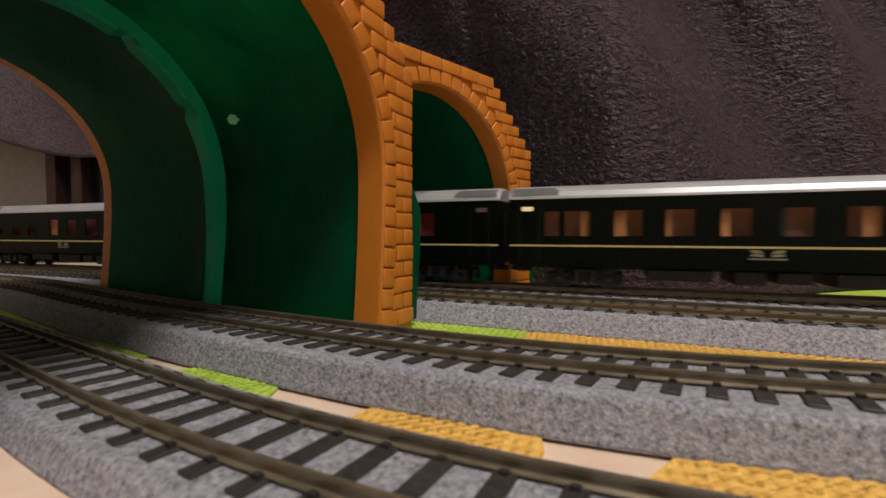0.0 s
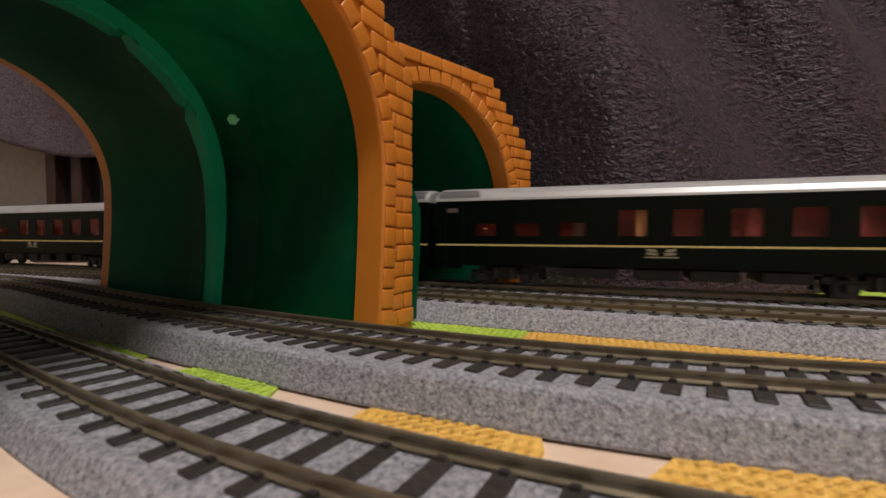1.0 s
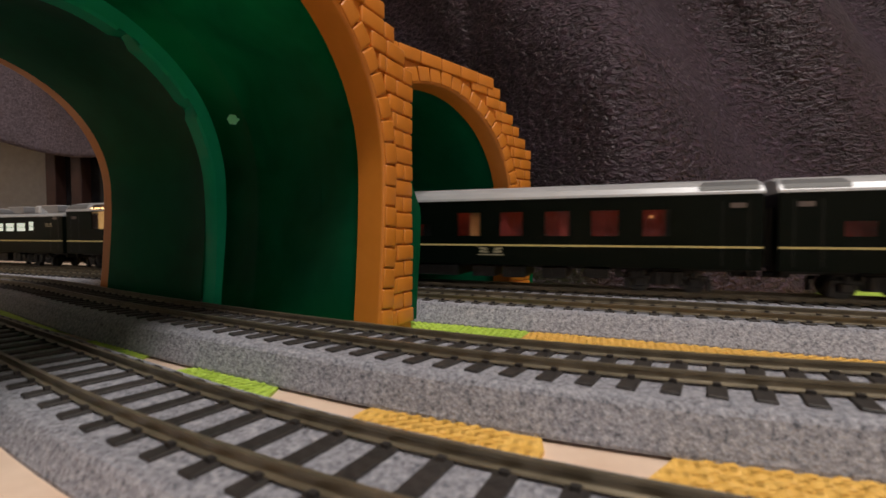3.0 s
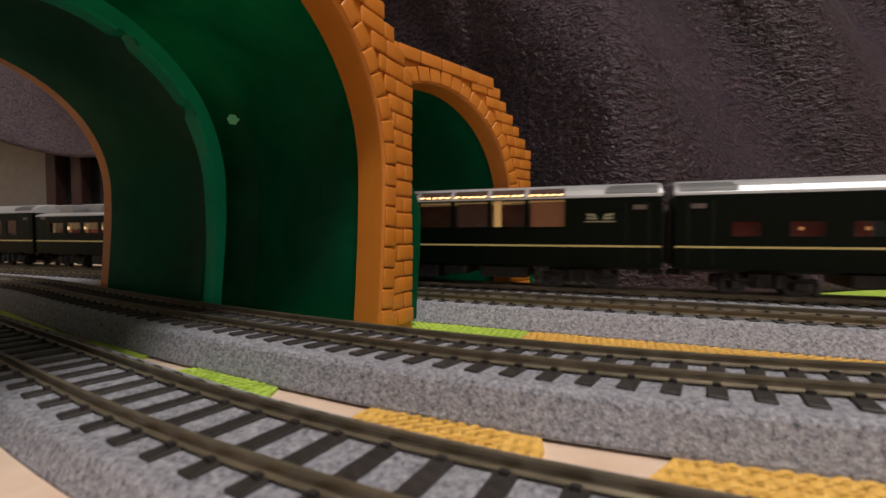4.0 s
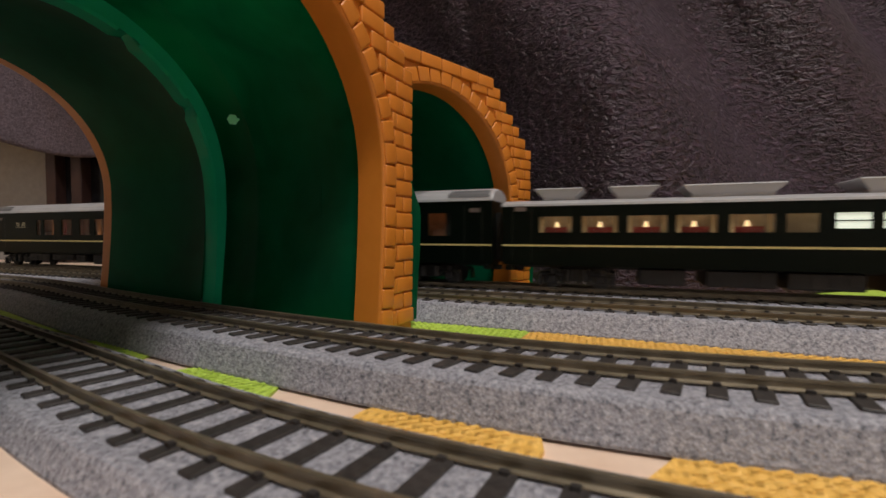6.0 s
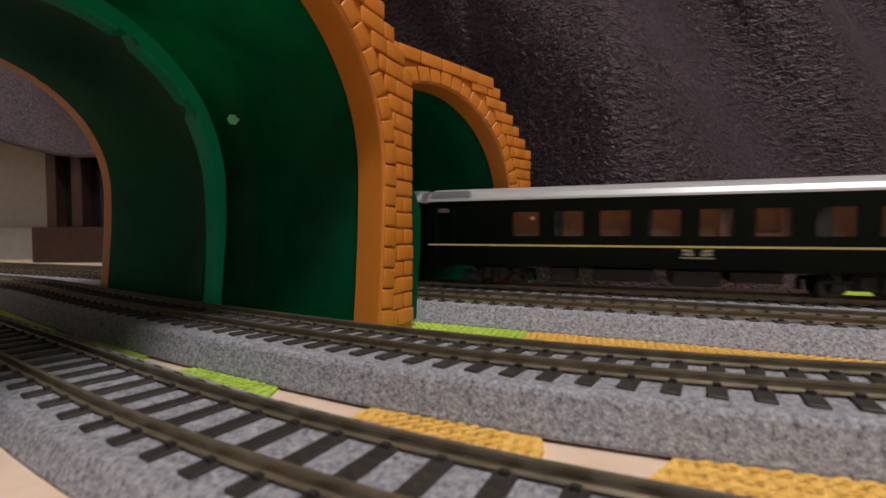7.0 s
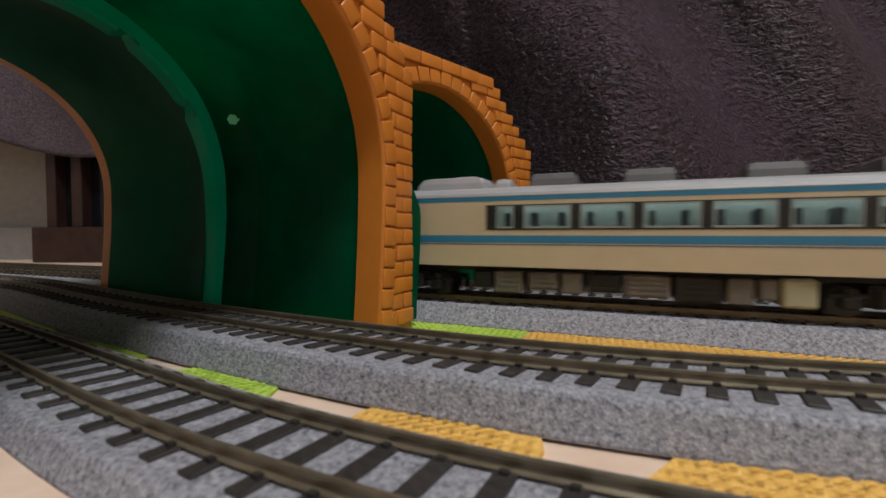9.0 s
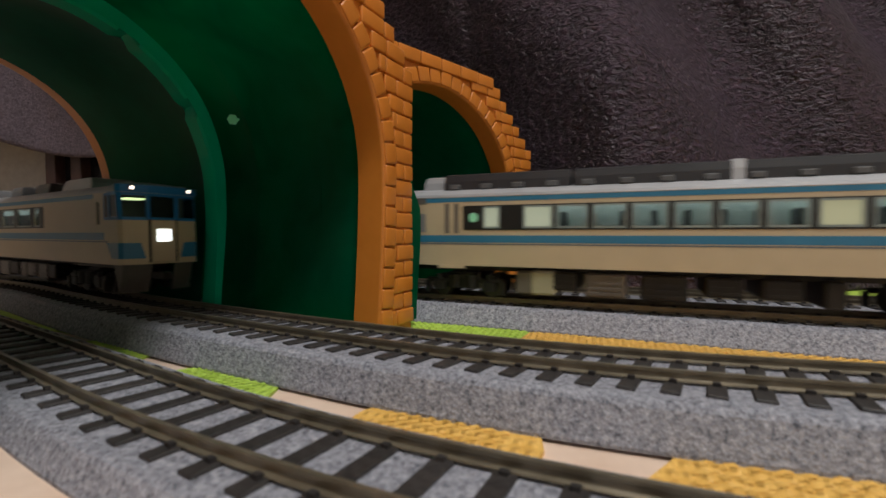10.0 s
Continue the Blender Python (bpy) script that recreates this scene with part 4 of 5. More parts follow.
def roof_units(thing, x0, x1):
    """Wide cooler boxes with sloping ends on the dining coach's roof."""
    for a, b, h in ((-112, -84, 56.4), (-72, -46, 56.4), (-36, 10, 56.0), (36, 62, 56.6), (88, 115, 56.8)):
        bm = bmesh.new()
        rings = []
        for z, g, w in ((49.4, 5.0, 9.5), (51.2, 5.0, 10.0), (h - 0.6, 0.6, 13.0), (h, 1.4, 12.2)):
            rings.append([bm.verts.new((x * MM, y * MM, z * MM)) for x, y in ((a + g, -w), (b - g, -w), (b - g, w), (a + g, w))])
        for p, q in zip(rings, rings[1:]):
            for j in range(4):
                bm.faces.new((p[j], p[(j + 1) % 4], q[(j + 1) % 4], q[j]))
        bm.faces.new(rings[-1])
        bm.faces.new(rings[0][::-1])
        part("roof_cooler", bm, SILVER, thing, "silver roof cooler with sloping ends")
    bm = bmesh.new()
    box(bm, 69 * MM, 78 * MM, -8 * MM, 8 * MM, 49.2 * MM, 57.2 * MM, 1.5 * MM)
    box(bm, 78 * MM, 83 * MM, -5 * MM, 5 * MM, 49.2 * MM, 52 * MM, 0.8 * MM)
    part("roof_vent", bm, SILVER, thing, "silver roof ventilator box")


def lounge_roof(thing, x0, x1):
    """Panes that run up into the roof slope, with rows of little warm lamps behind them."""
    for a, b in LOUNGE:
        for sg in (-1, 1):
            bm = bmesh.new()
            pr = [(18.25, 51.2), (17.5, 52.7), (16.3, 54.4), (14.6, 55.5)]
            rows = []
            for yy, zz in pr:
                rows.append([bm.verts.new((x * MM, sg * (yy + 0.3) * MM, (zz + 0.3) * MM)) for x in (a, b)])
            for p, q in zip(rows, rows[1:]):
                bm.faces.new((p[0], p[1], q[1], q[0]))
            part("roof_window", bm, ROOFGLASS, thing, "dark curved roof window")
            bm = bmesh.new()
            n = 5
            for i in range(n):
                x = a + (b - a) * (i + 0.5) / n
                tube(bm, ((x - 1.3) * MM, sg * 18.35 * MM, 51.9 * MM), ((x + 0.9) * MM, sg * 18.2 * MM, 52.5 * MM), 0.42 * MM, 6)
            part("lamp_row", bm, BULB, thing, "row of small warm lamps")


ROOFGLASS = speckled("dark_roof_glass", (0.05, 0.03, 0.025), (0.09, 0.055, 0.045), 60, 0.1, 0.0)
LOUNGE = ((-95, -74), (-72, -53.5), (-50.5, -32), (-29.5, -8), (-6, 14.3), (16.5, 37), (39.2, 58.6), (61, 80.6))
A_ROW = ((-109, -101), (-98, -85), (-72.5, -59), (-48, -35), (-23.5, -10.5), (1, 14), (26, 39), (50.8, 64), (76, 88.3))
B_WIN = [(-104, -92, 29.5, 36.5, ""), (-80.5, -67, 29.5, 36.5, ""), (-56.5, -42.5, 29.5, 36.5, "")] + [(a, b, *WZ, k) for a, b, k in ((-25.5, -11.5, "curtain"), (0.5, 13.5, ""), (26, 39.5, ""), (50.8, 64.2, ""), (76, 88.5, ""))]
C_ROW = tuple((-76.3 + 23.6 * i, -61.5 + 23.6 * i) for i in range(8))
D_ROW = ((-39.5, -33), (-29, -14), (-3, 11), (22, 35), (42, 55), (64, 78), (88, 103), (119.5, 126))
TWI = [
    coach("sleeping_coach", "dark green sleeping coach with warm lit compartment windows", row_of(A_ROW, {1: "curtain", 2: "curtain", 3: "curtain", 4: "curtain", 6: "curtain"}), lamp=1, emblem_at=(-4, 20.3), seed=1),
    coach("sleeping_coach", "dark green sleeping coach with low and tall red windows", B_WIN, lining=LINING_RED, lamp=0, emblem_at=(-5, 20.3), seed=2),
    coach("sleeping_coach", "dark green sleeping coach with dim red windows", B_WIN, lining=LINING_RED, lamp=0, emblem_at=(-5, 20.3), seed=3),
    coach("sleeping_coach", "dark green sleeping coach with glowing red curtained windows", B_WIN, lining=LINING_RED, lamp=1, emblem_at=(-5, 20.3), seed=5),
    coach("lounge_coach", "dark green lounge coach with tall windows reaching the roof", [(a, b, 34.6, 49.6, {0: "lit", 6: "half", 1: "dusk", 5: "dusk", 7: "glow"}.get(i, "")) for i, (a, b) in enumerate(LOUNGE)], lining=LINING_DUSK, lamp=3, emblem_at=(99, 39), extras=lounge_roof, seed=6),
    coach("dining_coach", "dark green dining coach with roof coolers and bright windows",
          [(a, b, 31.4, 40.2, "dining") for a, b in ((-108, -90), (-85, -66.5), (-62, -43), (-39, -20.6), (-15.7, 3.0))] + [(7.5, 20, 31.4, 40.2, "")] + [(a, b, 33.2, 40.4, "frost") for a, b in ((26, 39), (43.2, 56.4), (60.6, 73.8))] + [(79.2, 86.5, 33.6, 41.6, "frost")],
          roof="low", lining=LINING_DINER, lamp=LAMP_DINER, emblem_at=(110, 38.5), extras=roof_units, seed=7),
    coach("sleeping_coach", "dark green sleeping coach with even orange-brown windows", row_of(C_ROW), lining=LINING_BROWN, lamp=1, emblem_at=(17, 20.3), seed=8),
    coach("sleeping_coach", "dark green end coach with mixed lit windows", row_of(D_ROW, {1: "curtain", 4: "curtain", 6: "curtain", 7: "curtain"}), lining=LINING_BROWN, lamp=0, x0=-106.0, emblem_at=(-63, 38.5), seed=10),
]


# ---- cream and blue railcars ----
def railcar(name, label, nose, panes, band, roofer, seed, lit=False):
    """A cream diesel railcar with blue bands; the nose, where there is one, is at -x."""
    thing = empty(name, label, "railcar", "cream and blue railcars")
    rnd = random.Random(seed)
    W = 18.0
    x0, x1 = (-129.5 if nose else -122.3), 134.0
    holes = [(a, b, 33.3, 43.4) for a, b, *_ in panes]
    if nose:
        holes.append((-121.6, -118.6, 33.7, 44.2))
    bm = bmesh.new()
    for y in (-W, W):
        side_wall(bm, x0, x1, 15.5, 48.4, y, holes)
    box(bm, (x1 - 1) * MM, x1 * MM, -17 * MM, 17 * MM, 15.5 * MM, 48.4 * MM)
    if not nose:
        box(bm, x0 * MM, (x0 + 1) * MM, -17 * MM, 17 * MM, 15.5 * MM, 48.4 * MM)
    box(bm, x0 * MM, x1 * MM, -17 * MM, 17 * MM, 15.5 * MM, 17.5 * MM)
    part("body", bm, CREAM, thing, "cream painted body sides")
    bm = bmesh.new()
    roof_mesh(bm, (x0 if nose else x0 - 0.2), x1 + 0.2, [(18.2, 48.3), (17.7, 49.6), (15.0, 51.6), (9.5, 53.0), (0, 53.6)], 1.0)
    part("roof", bm, SILVER, thing, "pale silver roof")
    # black window band with the panes set in it
    for sg in (-1, 1):
        y = sg * W
        bm = bmesh.new()
        a, b = band
        zs = (32.5, 44.0)
        side_wall(bm, a, b, zs[0], zs[1], sg * (W + 0.2), [h for h in holes if a < h[0] < b], 0.2)
        part("window_band", bm, BLACK, thing, "black band round the windows")
        for x, xx, *kind in panes:
            material = {"": None, "yellow": YELLOW_BLIND, "pale": DIM_PANE}[kind[0] if kind else ""]
            pane(thing, x, xx, 33.3, 43.4, y, material)
            bm = bmesh.new()
            side_wall(bm, x - 0.1, xx + 0.1, 33.2, 43.5, sg * (W + 0.28), [(x + 0.8, xx - 0.8, 34.1, 42.7)], 0.3)
            part("window_frame", bm, FRAME_PALE, thing, "pale grey-green window frame")
        lo = -115.4 if nose else x0
        plate(thing, "blue_band", -125.5 if nose else x0, x1, 26.6, 30.0, y, BLUE, "broad sky-blue band", 0.1)
        plate(thing, "thin_line", -129.5 if nose else x0, x1, 25.6, 26.15, y, BLUE_GREY, "thin blue-grey line", 0.1)
        plate(thing, "upper_band", lo, x1, 45.9, 48.0, y, BLUE, "narrow sky-blue band under roof", 0.1)
        plate(thing, "door_slot", 121.5, 124.2, 31, 44.8, y, TANK, "grey folding door leaf", 0.1)
        plate(thing, "door_slot", 126.2, 129.0, 31, 44.8, y, TANK, "grey folding door leaf", 0.1)
        plate(thing, "door_step", 117.5, 131, 14.2, 15.6, y, CREAM, "", 0.3)
        if not nose:
            plate(thing, "door_slot", -98.4, -96.2, 31, 45.2, y, TANK, "grey folding door leaf", 0.1)
            plate(thing, "door_slot", -93.6, -91.4, 31, 45.2, y, TANK, "grey folding door leaf", 0.1)
            plate(thing, "frosted_window", -116.6, -108.9, 31.6, 40.5, y, ROOF_GREY, "grey frosted window", 0.12)
            plate(thing, "side_vent", -116.8, -108.4, 45.2, 48.2, y, TANK, "grey vent grille", 0.14)
            plate(thing, "door_step", -102, -88, 14.2, 15.6, y, CREAM, "", 0.3)
            bm = bmesh.new()
            tube(bm, (-83.8 * MM, y * MM, 38.4 * MM), (-83.8 * MM, (y + sg * 0.35) * MM, 38.4 * MM), 2.3 * MM, 20)
            part("round_mark", bm, GREEN_PALE, thing, "pale green round class mark")
        else:
            plate(thing, "white_mark", 110.3, 112.6, 37.2, 39.8, y + sg * 0.2, PALE, "plain white mark", 0.1)
            plate(thing, "white_mark", 113.2, 116.2, 37.2, 39.8, y + sg * 0.2, PALE, "plain white mark", 0.1)
    # seats
    bm = bmesh.new()
    xx = band[0] + 8
    while xx < band[1] - 6:
        for sg in (-1, 1):
            box(bm, xx * MM, (xx + 2.2) * MM, (sg * 10.5 - 5) * MM, (sg * 10.5 + 5) * MM, 24 * MM, 40.5 * MM, 0.6 * MM)
            box(bm, xx * MM, (xx + 6.5) * MM, (sg * 10.5 - 5) * MM, (sg * 10.5 + 5) * MM, 24 * MM, 31 * MM, 0.6 * MM)
        xx += 12.3
    part("seats", bm, SEAT, thing, "rows of moulded seats")
    bm = bmesh.new()
    box(bm, (band[0] - 4) * MM, (band[1] + 4) * MM, -1.2 * MM, 1.2 * MM, 17.5 * MM, 47.6 * MM)
    part("interior", bm, LINING_PALE, thing)
    for sg in (-1, 1):
        bm = bmesh.new()
        box(bm, (band[0]) * MM, (band[1]) * MM, min(sg * 4, sg * 8) * MM, max(sg * 4, sg * 8) * MM, 46.9 * MM, 47.5 * MM)
        part("lamp_strip", bm, LAMP_COOL, thing)
    # underfloor
    for x in (-97 if nose else -90, 92):
        bogie(thing, x)
    bm = bmesh.new()
    box(bm, (x0 + 4) * MM, (x1 - 3) * MM, -10 * MM, 10 * MM, 12.8 * MM, 15.6 * MM)
    part("underframe", bm, GEAR, thing)
    xx = -64.0
    while xx < 56:
        w = min(rnd.choice((9, 13, 17)), 57 - xx)
        d = rnd.choice((3.2, 4.2, 5.5))
        bm = bmesh.new()
        box(bm, xx * MM, (xx + w) * MM, -16 * MM, 16 * MM, d * MM, 13.4 * MM, 0.7 * MM)
        if w > 10:
            for q in range(3):
                box(bm, (xx + 1.5) * MM, (xx + w - 1.5) * MM, -16.3 * MM, 16.3 * MM, (d + 1.2 + q * 2.2) * MM, (d + 2.2 + q * 2.2) * MM)
        part("equipment_box", bm, TANK if rnd.random() < 0.7 else GEAR, thing)
        xx += w + rnd.choice((1.5, 3, 6))
    bm = bmesh.new()
    tank = 58 if nose else -57
    box(bm, tank * MM, (tank + 11) * MM, -16.5 * MM, 16.5 * MM, 3.0 * MM, 14 * MM, 1.0 * MM)
    part("fuel_tank", bm, TANK_PALE, thing, "pale fuel tank")
    for e, x in ((-1, x0), (1, x1)):
        if nose and e < 0:
            continue
        bm = bmesh.new()
        for k in range(3):
            xx = x + e * (0.05 + k * 0.55)
            box(bm, min(xx, xx + e * 0.5) * MM, max(xx, xx + e * 0.5) * MM, -7 * MM, 7 * MM, 16 * MM, 44 * MM)
        part("gangway", bm, BLACK, thing, "black gangway bellows")
    if nose:
        cab(thing, x0, lit)
    roofer(thing)
    return thing


def cab(thing, xb, lit):
    """The driving end: swept-back cheeks round a flat gangway door, big blue-framed windows, lamps and skirt."""
    xf = -141.5
    plan = [(xb, 18.0), (-138.1, 17.6), (-139.5, 16.2), (xf, 6.0), (xf, -6.0), (-139.5, -16.2), (-138.1, -17.6), (xb, -18.0)]

    def wrap(name, z0, z1, material, label="", out=0.0, i0=0, i1=7, slope=0.0):
        bm = bmesh.new()
        rows = []
        for z in (z0, z1):
            f = max(0.0, (z - 33.0)) * 0.10
            row = []
            for k, (x, y) in enumerate(plan[i0:i1 + 1]):
                back = f if 0 < k + i0 < 7 else 0.0
                d = Vector((x + 113, y * 0.9, 0)).normalized() * out
                row.append(bm.verts.new(((x + back + d.x) * MM, (y + d.y) * MM, z * MM)))
            rows.append(row)
        for a in range(i1 - i0):
            bm.faces.new((rows[0][a], rows[0][a + 1], rows[1][a + 1], rows[1][a]))
        bmesh.ops.recalc_face_normals(bm, faces=bm.faces)
        return part(name, bm, material, thing, label)

    wrap("cab_front", 15.5, 35.8, CREAM, "cream cab front")
    wrap("window_frame", 35.8, 37.2, CAB_BLUE, "blue sill under cab windows")
    wrap("window_frame", 47.0, 48.6, CAB_BLUE, "blue head over cab windows")
    wrap("brow", 48.4, 52.0, CAB_BLUE, "blue brow over cab windows", 1.3, 1, 6)
    bm = bmesh.new()
    rows = []
    for z, k, b in ((48.3, 1.0, 1.2), (51.0, 0.97, 1.6), (53.0, 0.80, 4.0), (53.6, 0.5, 8.0)):
        rows.append([bm.verts.new((min(x + b, xb) * MM if 0 < i < 7 else xb * MM, y * k * MM, z * MM)) for i, (x, y) in enumerate(plan)])
    for a, b in zip(rows, rows[1:]):
        for j in range(7):
            bm.faces.new((a[j], a[j + 1], b[j + 1], b[j]))
    bm.faces.new(rows[-1])
    part("cab_roof", bm, SILVER, thing, "pale silver cab roof", smooth=True)
    bm = bmesh.new()
    box(bm, -137 * MM, xb * MM, -16.5 * MM, 16.5 * MM, 15.5 * MM, 17 * MM)
    part("cab_floor", bm, CREAM, thing)
    for i in (0, 2, 3, 4, 6):
        wrap("cab_window", 37.2, 47.0, CABGLASS if 1 < i < 5 else CABSIDE, "dark cab window", 0.0, i, i + 1)
    for i in (1, 5):
        wrap("window_pillar", 37.2, 47.0, CAB_BLUE, "blue window pillar", 0.0, i, i + 1)
    for sg in (-1, 1):
        # narrow posts beside the gangway door and at the back of each side window
        bm = bmesh.new()
        box(bm, (xf - 0.2) * MM, (xf + 1.6) * MM, (sg * 6.4 - 0.7) * MM, (sg * 6.4 + 0.7) * MM, 36.4 * MM, 47.6 * MM)
        part("window_pillar", bm, CAB_BLUE, thing, "blue window pillar")
        plate(thing, "window_pillar", -131.6, -130.2, 36.8, 47.4, sg * 18.0, CAB_BLUE, "blue window pillar", 0.25)
        plate(thing, "window_frame", -130.2, -125.8, 35.8, 48.0, sg * 18.0, CAB_BLUE, "blue frame of quarter window", 0.1)
        plate(thing, "quarter_window", -129.6, -127.2, 37.2, 47.0, sg * 18.1, BLACK, "dark quarter window", 0.12)
        bm = bmesh.new()
        box(bm, (xf - 0.35) * MM, (xf + 0.4) * MM, (sg * 6.0 - 0.3) * MM, (sg * 6.0 + 0.3) * MM, 16.2 * MM, 36.2 * MM)
        part("door_gap", bm, BLACK, thing, "dark gap beside gangway door")
    # lower blue flashes on the corners
    for i0, i1 in ((0, 3), (4, 7)):
        bm = bmesh.new()
        pts = plan[i0:i1 + 1]
        lo, hi = [], []
        for k, (x, y) in enumerate(pts):
            outer_end = (x == xb)
            d = Vector((x + 113, y * 0.9, 0)).normalized() * 0.2
            xl = x - 3.0 if outer_end else x
            xh = x + 1.5 if outer_end else x
            inner = abs(y) < 7
            yl, yh = (math.copysign(7.6, y), math.copysign(9.6, y)) if inner else (y, y)
            lo.append(bm.verts.new(((xl + d.x + (0.3 if inner else 0)) * MM, (yl + d.y) * MM, 18.2 * MM)))
            hi.append(bm.verts.new(((xh + d.x + (0.6 if inner else 0)) * MM, (yh + d.y) * MM, 25.4 * MM)))
        for a in range(len(pts) - 1):
            bm.faces.new((lo[a], lo[a + 1], hi[a + 1], hi[a]))
        bmesh.ops.recalc_face_normals(bm, faces=bm.faces)
        part("corner_flash", bm, BLUE, thing, "blue slanted corner flash")
    bm = bmesh.new()
    box(bm, (xf - 0.6) * MM, (xf + 0.3) * MM, -5.6 * MM, 5.6 * MM, 16.2 * MM, 36.0 * MM, 0.3 * MM)
    part("gangway_door", bm, CREAM, thing, "cream gangway door")
    bm = bmesh.new()
    box(bm, (xf - 1.0) * MM, (xf - 0.5) * MM, -3.2 * MM, 3.2 * MM, 26.0 * MM, 31.8 * MM, 0.2 * MM)
    part("head_sign", bm, HEADSIGN if lit else PALE, thing, "bright lit white head sign" if lit else "unlit white head sign")
    for sg in (-1, 1):
        bm = bmesh.new()
        tube(bm, (-138.0 * MM, sg * 12.5 * MM, 50.4 * MM), (-140.6 * MM, sg * 12.8 * MM, 50.4 * MM), 0.85 * MM, 14)
        hood = bmesh.new()
        tube(hood, (-138.0 * MM, sg * 12.5 * MM, 50.4 * MM), (-140.4 * MM, sg * 12.8 * MM, 50.4 * MM), 1.5 * MM, 14)
        part("lamp_ring", hood, BLACK, thing, "dark ring round headlamp")
        part("headlamp", bm, HEADLAMP if lit else TANK, thing, "small glowing headlamp" if lit else "small unlit headlamp")
        plate(thing, "cab_door_pane", -121.6, -118.6, 33.7, 44.2, sg * 17.4, BLACK, "dark cab door window", 0.1)
    # skirt under the nose
    bm = bmesh.new()
    rows = []
    for z, b in ((15.6, 0.0), (9.0, 1.5), (2.6, 4.0)):
        rows.append([bm.verts.new((min(x + b + 0.6, xb - 4 + 0) * MM if 0 < i < 7 else (xb - 1 - b) * MM, y * 0.86 * MM, z * MM)) for i, (x, y) in enumerate(plan)])
    for a, b in zip(rows, rows[1:]):
        for j in (0, 1, 2, 4, 5, 6):
            bm.faces.new((a[j], a[j + 1], b[j + 1], b[j]))
    sk = part("skirt", bm, SKIRT, thing, "grey snow-plough skirt")
    so = sk.modifiers.new("thickness", "SOLIDIFY")
    so.thickness = 0.0008
    bm = bmesh.new()
    box(bm, -145.5 * MM, -134 * MM, -2 * MM, 2 * MM, 8 * MM, 11.6 * MM, 0.5 * MM)
    part("coupler", bm, GEAR, thing)
    bm = bmesh.new()
    box(bm, -123.5 * MM, -123.0 * MM, -17 * MM, 17 * MM, 17 * MM, 48 * MM)
    part("cab_bulkhead", bm, SEAT, thing)
    bm = bmesh.new()
    box(bm, -136 * MM, -130 * MM, 5 * MM, 13 * MM, 45.6 * MM, 46.2 * MM)
    part("cab_lamp", bm, CABLAMP if lit else TANK, thing, "cab ceiling lamp")


CABSIDE = glossy("dark_side_glass", (0.012, 0.022, 0.028), (0.018, 0.03, 0.036), 0.2, 0.0, 0.3)
CABGLASS = glassy("tinted_cab_glass", (0.22, 0.32, 0.36))
SKIRT = speckled("dusty_grey_skirt_plastic", (0.075, 0.066, 0.058), (0.10, 0.09, 0.078), 120, 0.5, 0.2, 0.0003)
FRAME_PALE = glossy("pale_window_frame", (0.22, 0.26, 0.25), (0.27, 0.31, 0.30), 0.35)
CABLAMP = glowing("cab_lamp_glow", (0.95, 1.0, 0.45), 2.2)


def hump(thing, name, a, b, w, z0, z1, material, label, g=4.0):
    bm = bmesh.new()
    rings = []
    for z, k in ((z0, 0.0), (z0 + (z1 - z0) * 0.55, 0.25), (z1 - 0.5, 0.7), (z1, 1.3)):
        rings.append([bm.verts.new((x * MM, y * MM, z * MM)) for x, y in ((a + g * k, -w + 2 * k), (b - g * k * 0.8, -w + 2 * k), (b - g * k * 0.8, w - 2 * k), (a + g * k, w - 2 * k))])
    for p, q in zip(rings, rings[1:]):
        for j in range(4):
            bm.faces.new((p[j], p[(j + 1) % 4], q[(j + 1) % 4], q[j]))
    bm.faces.new(rings[-1])
    bm.faces.new(rings[0][::-1])
    bmesh.ops.bevel(bm, geom=[e for e in bm.edges if abs(e.verts[0].co.z - e.verts[1].co.z) > 1e-5], offset=0.5 * MM, segments=2, affect="EDGES")
    return part(name, bm, material, thing, label)


def roof_cab_car(thing):
    hump(thing, "radiator_hump", -96.5, -60, 11, 52.2, 58.6, SILVER, "silver radiator housing with sloped front", 5.0)
    hump(thing, "radiator_hatch", -77, -66, 8, 58.0, 59.4, ROOF_GREY, "grey hatch", 0.8)
    hump(thing, "roof_dome", -57, -48.5, 5, 52.8, 57.6, SILVER, "small silver roof dome", 1.6)
    for a, b in ((-38.5, -18), (2.5, 22.5), (47.5, 67), (89, 108)):
        hump(thing, "air_conditioner", a, b, 9.5, 52.6, 58.8, PANEL_GREY, "grey roof air conditioner", 1.4)
    hump(thing, "roof_dome", 114.5, 122, 4.5, 52.8, 57.0, SILVER, "small silver roof dome", 1.6)


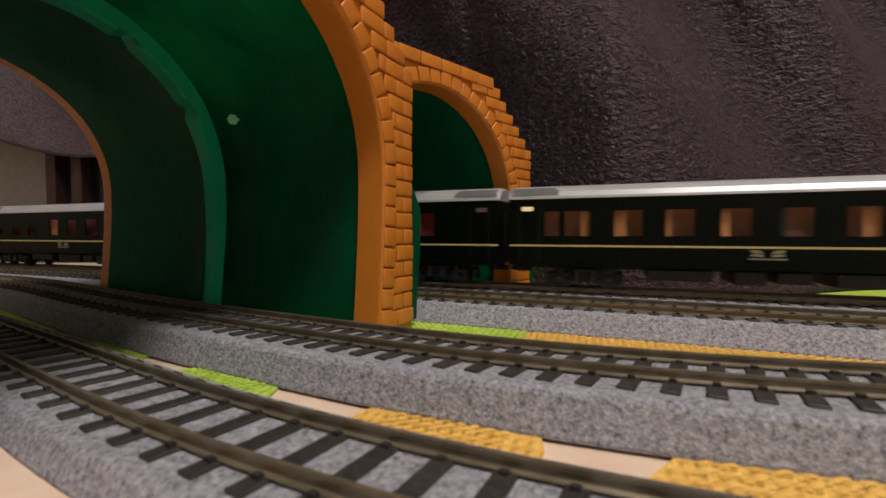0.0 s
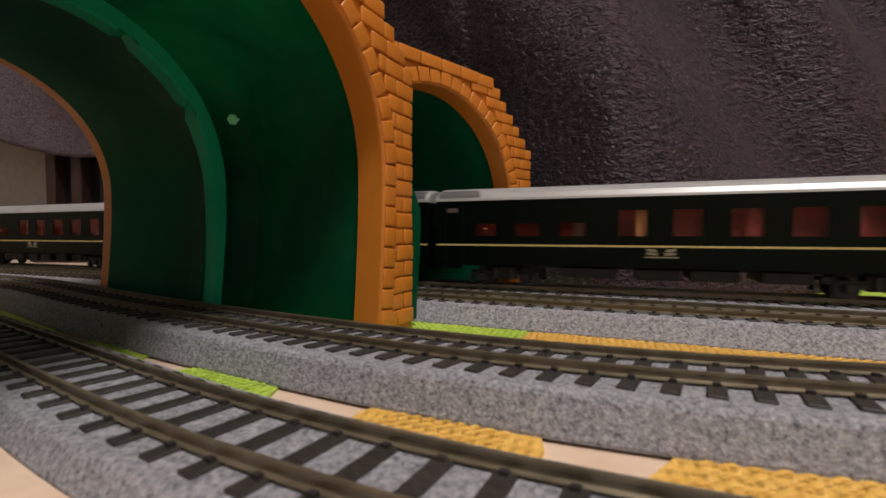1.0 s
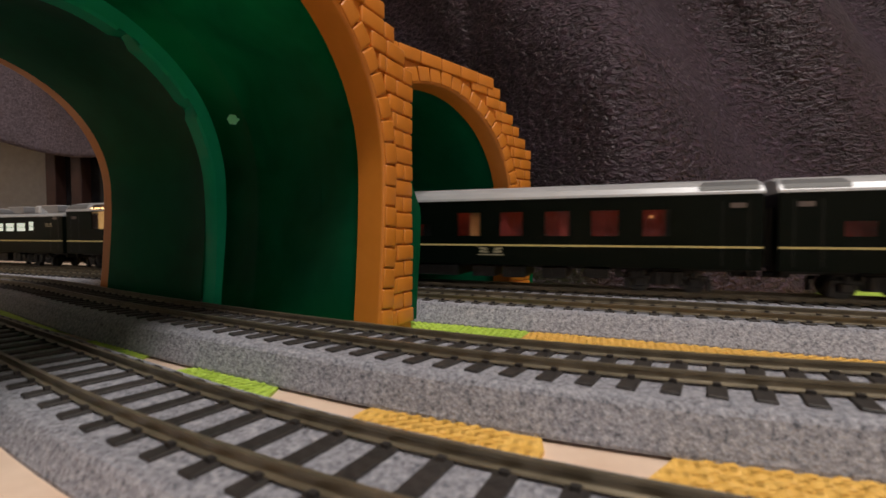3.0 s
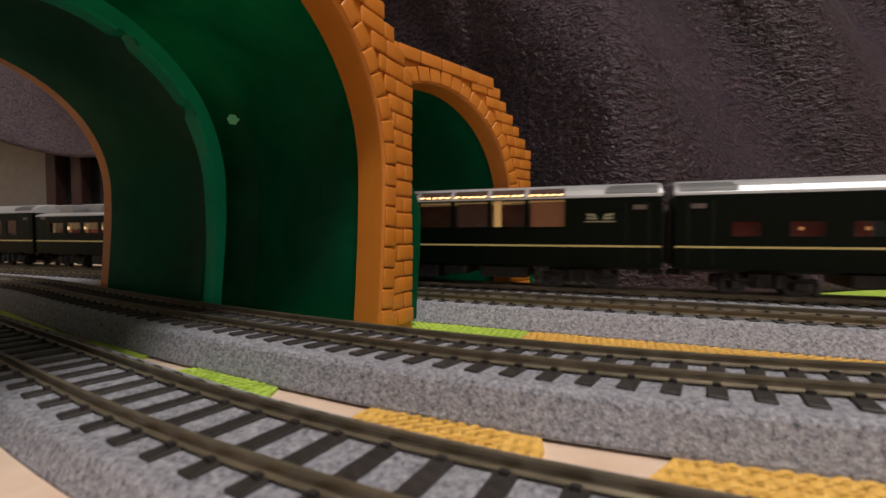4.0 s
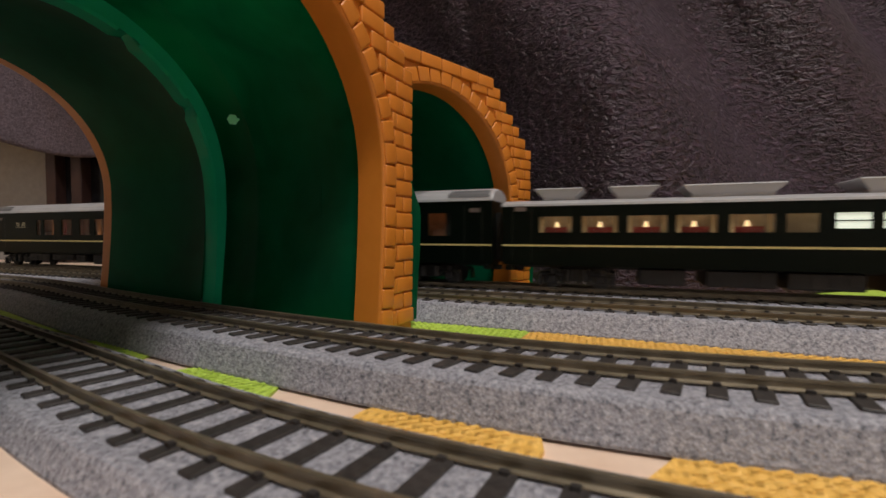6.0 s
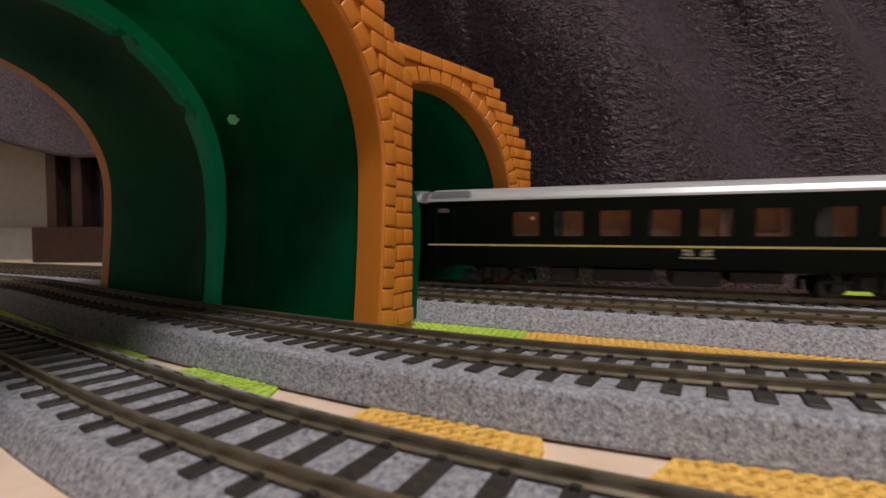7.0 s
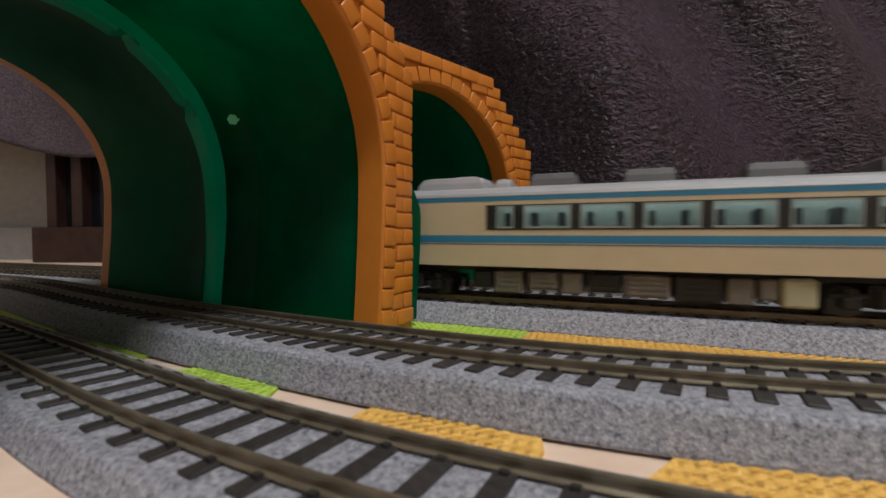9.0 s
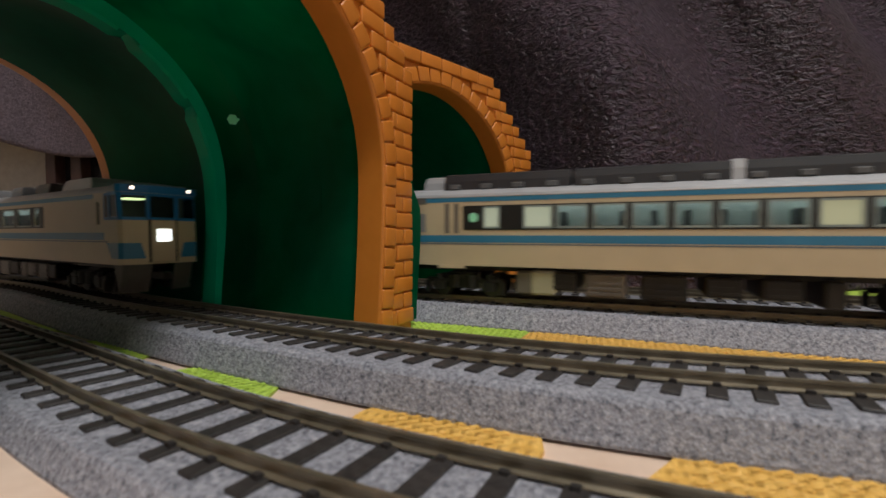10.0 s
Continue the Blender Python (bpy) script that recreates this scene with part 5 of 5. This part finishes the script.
def roof_radiators(thing):
    """Long dark radiator panels along the roof with a pale hump at the end."""
    hump(thing, "intake_hump", -113, -101, 11, 52.4, 59.2, SILVER, "pale intake hump", 1.6)
    for a, b in ((-101, -40), (-39, 22), (25, 128)):
        hump(thing, "radiator_panel", a, b, 13.5, 51.6, 59.8, DARK_ROOF, "long dark roof radiator panel", 0.5)
    hump(thing, "roof_rib", 20.6, 26, 13.8, 51.8, 60.3, SILVER, "pale roof rib", 0.4)
    x = -97.0
    while x < 124:
        for sg in (-1, 1):
            bm = bmesh.new()
            box(bm, x * MM, (x + 5) * MM, sg * 14.2 * MM - 0.8 * MM, sg * 14.2 * MM + 0.8 * MM, 52.2 * MM, 54.6 * MM, 0.3 * MM)
            part("roof_bracket", bm, PANEL_GREY, thing)
        x += 15.5


P0 = [(-52, -44)] + [(-39.3 + 24.75 * i, -18.7 + 24.75 * i) for i in range(6)]
P1 = [(-79, -71, "pale"), (-60, -47, "pale")] + [(-45.4 + 15.45 * i, -32.3 + 15.45 * i, *(["yellow"] if i == 6 else [])) for i in range(10)]
RAIL_A = railcar("railcar", "cream railcar with blue bands, cab and roof coolers", True, P0, (-57, 119), roof_cab_car, 1)
RAIL_B = railcar("railcar", "cream and blue railcar with dark roof radiators", False, P1, (-89, 112), roof_radiators, 2)
RAIL_C = railcar("railcar", "cream and blue railcar with lit head sign in tunnel", True, P0, (-57, 119), roof_cab_car, 1, True)


def motions():
    steps = [i * 0.5 for i in range(21)]
    surge = {4.0: 1.0, 4.5: 3.2, 5.0: 6.0, 5.5: 3.2, 6.0: 1.5}   # small unevenness in the run
    for k, ob in enumerate(TWI):
        walk(ob, [(t, WAY_D.stand((176.5 + 219.06 * t - 264 * k + surge.get(t, 0.0)) * MM, RAIL)) for t in steps])

    # middle of the leading railcar along its track: an even run, then the slower last second
    run = [(t, 265.7 - 256 * (t - 8.3)) for t in steps if t < 8.3]
    run += [(8.3, 265.7), (8.5, 216.1), (9.0, 86.6), (9.5, -28.7), (9.8, -106.4), (10.0, -156.4)]
    for k, ob in enumerate((RAIL_A, RAIL_B)):
        walk(ob, [(t, WAY_C.stand((mid + 263.5 * k) * MM, RAIL)) for t, mid in run])
    # nose of the second set on the tunnel track: an even approach, quicker through the tunnel
    nose = [(t, -357.0 - 240 * (9.4 - t)) for t in steps if t < 9.4]
    nose += [(9.4, -357.0), (9.5, -331.0), (9.6, -302.0), (9.7, -270.0), (9.8, -232.0), (9.9, -188.0), (10.0, -136.0)]
    walk(RAIL_C, [(t, WAY_B.stand((s - 141.5) * MM, RAIL + 1.2 * MM, True)) for t, s in nose])


motions()
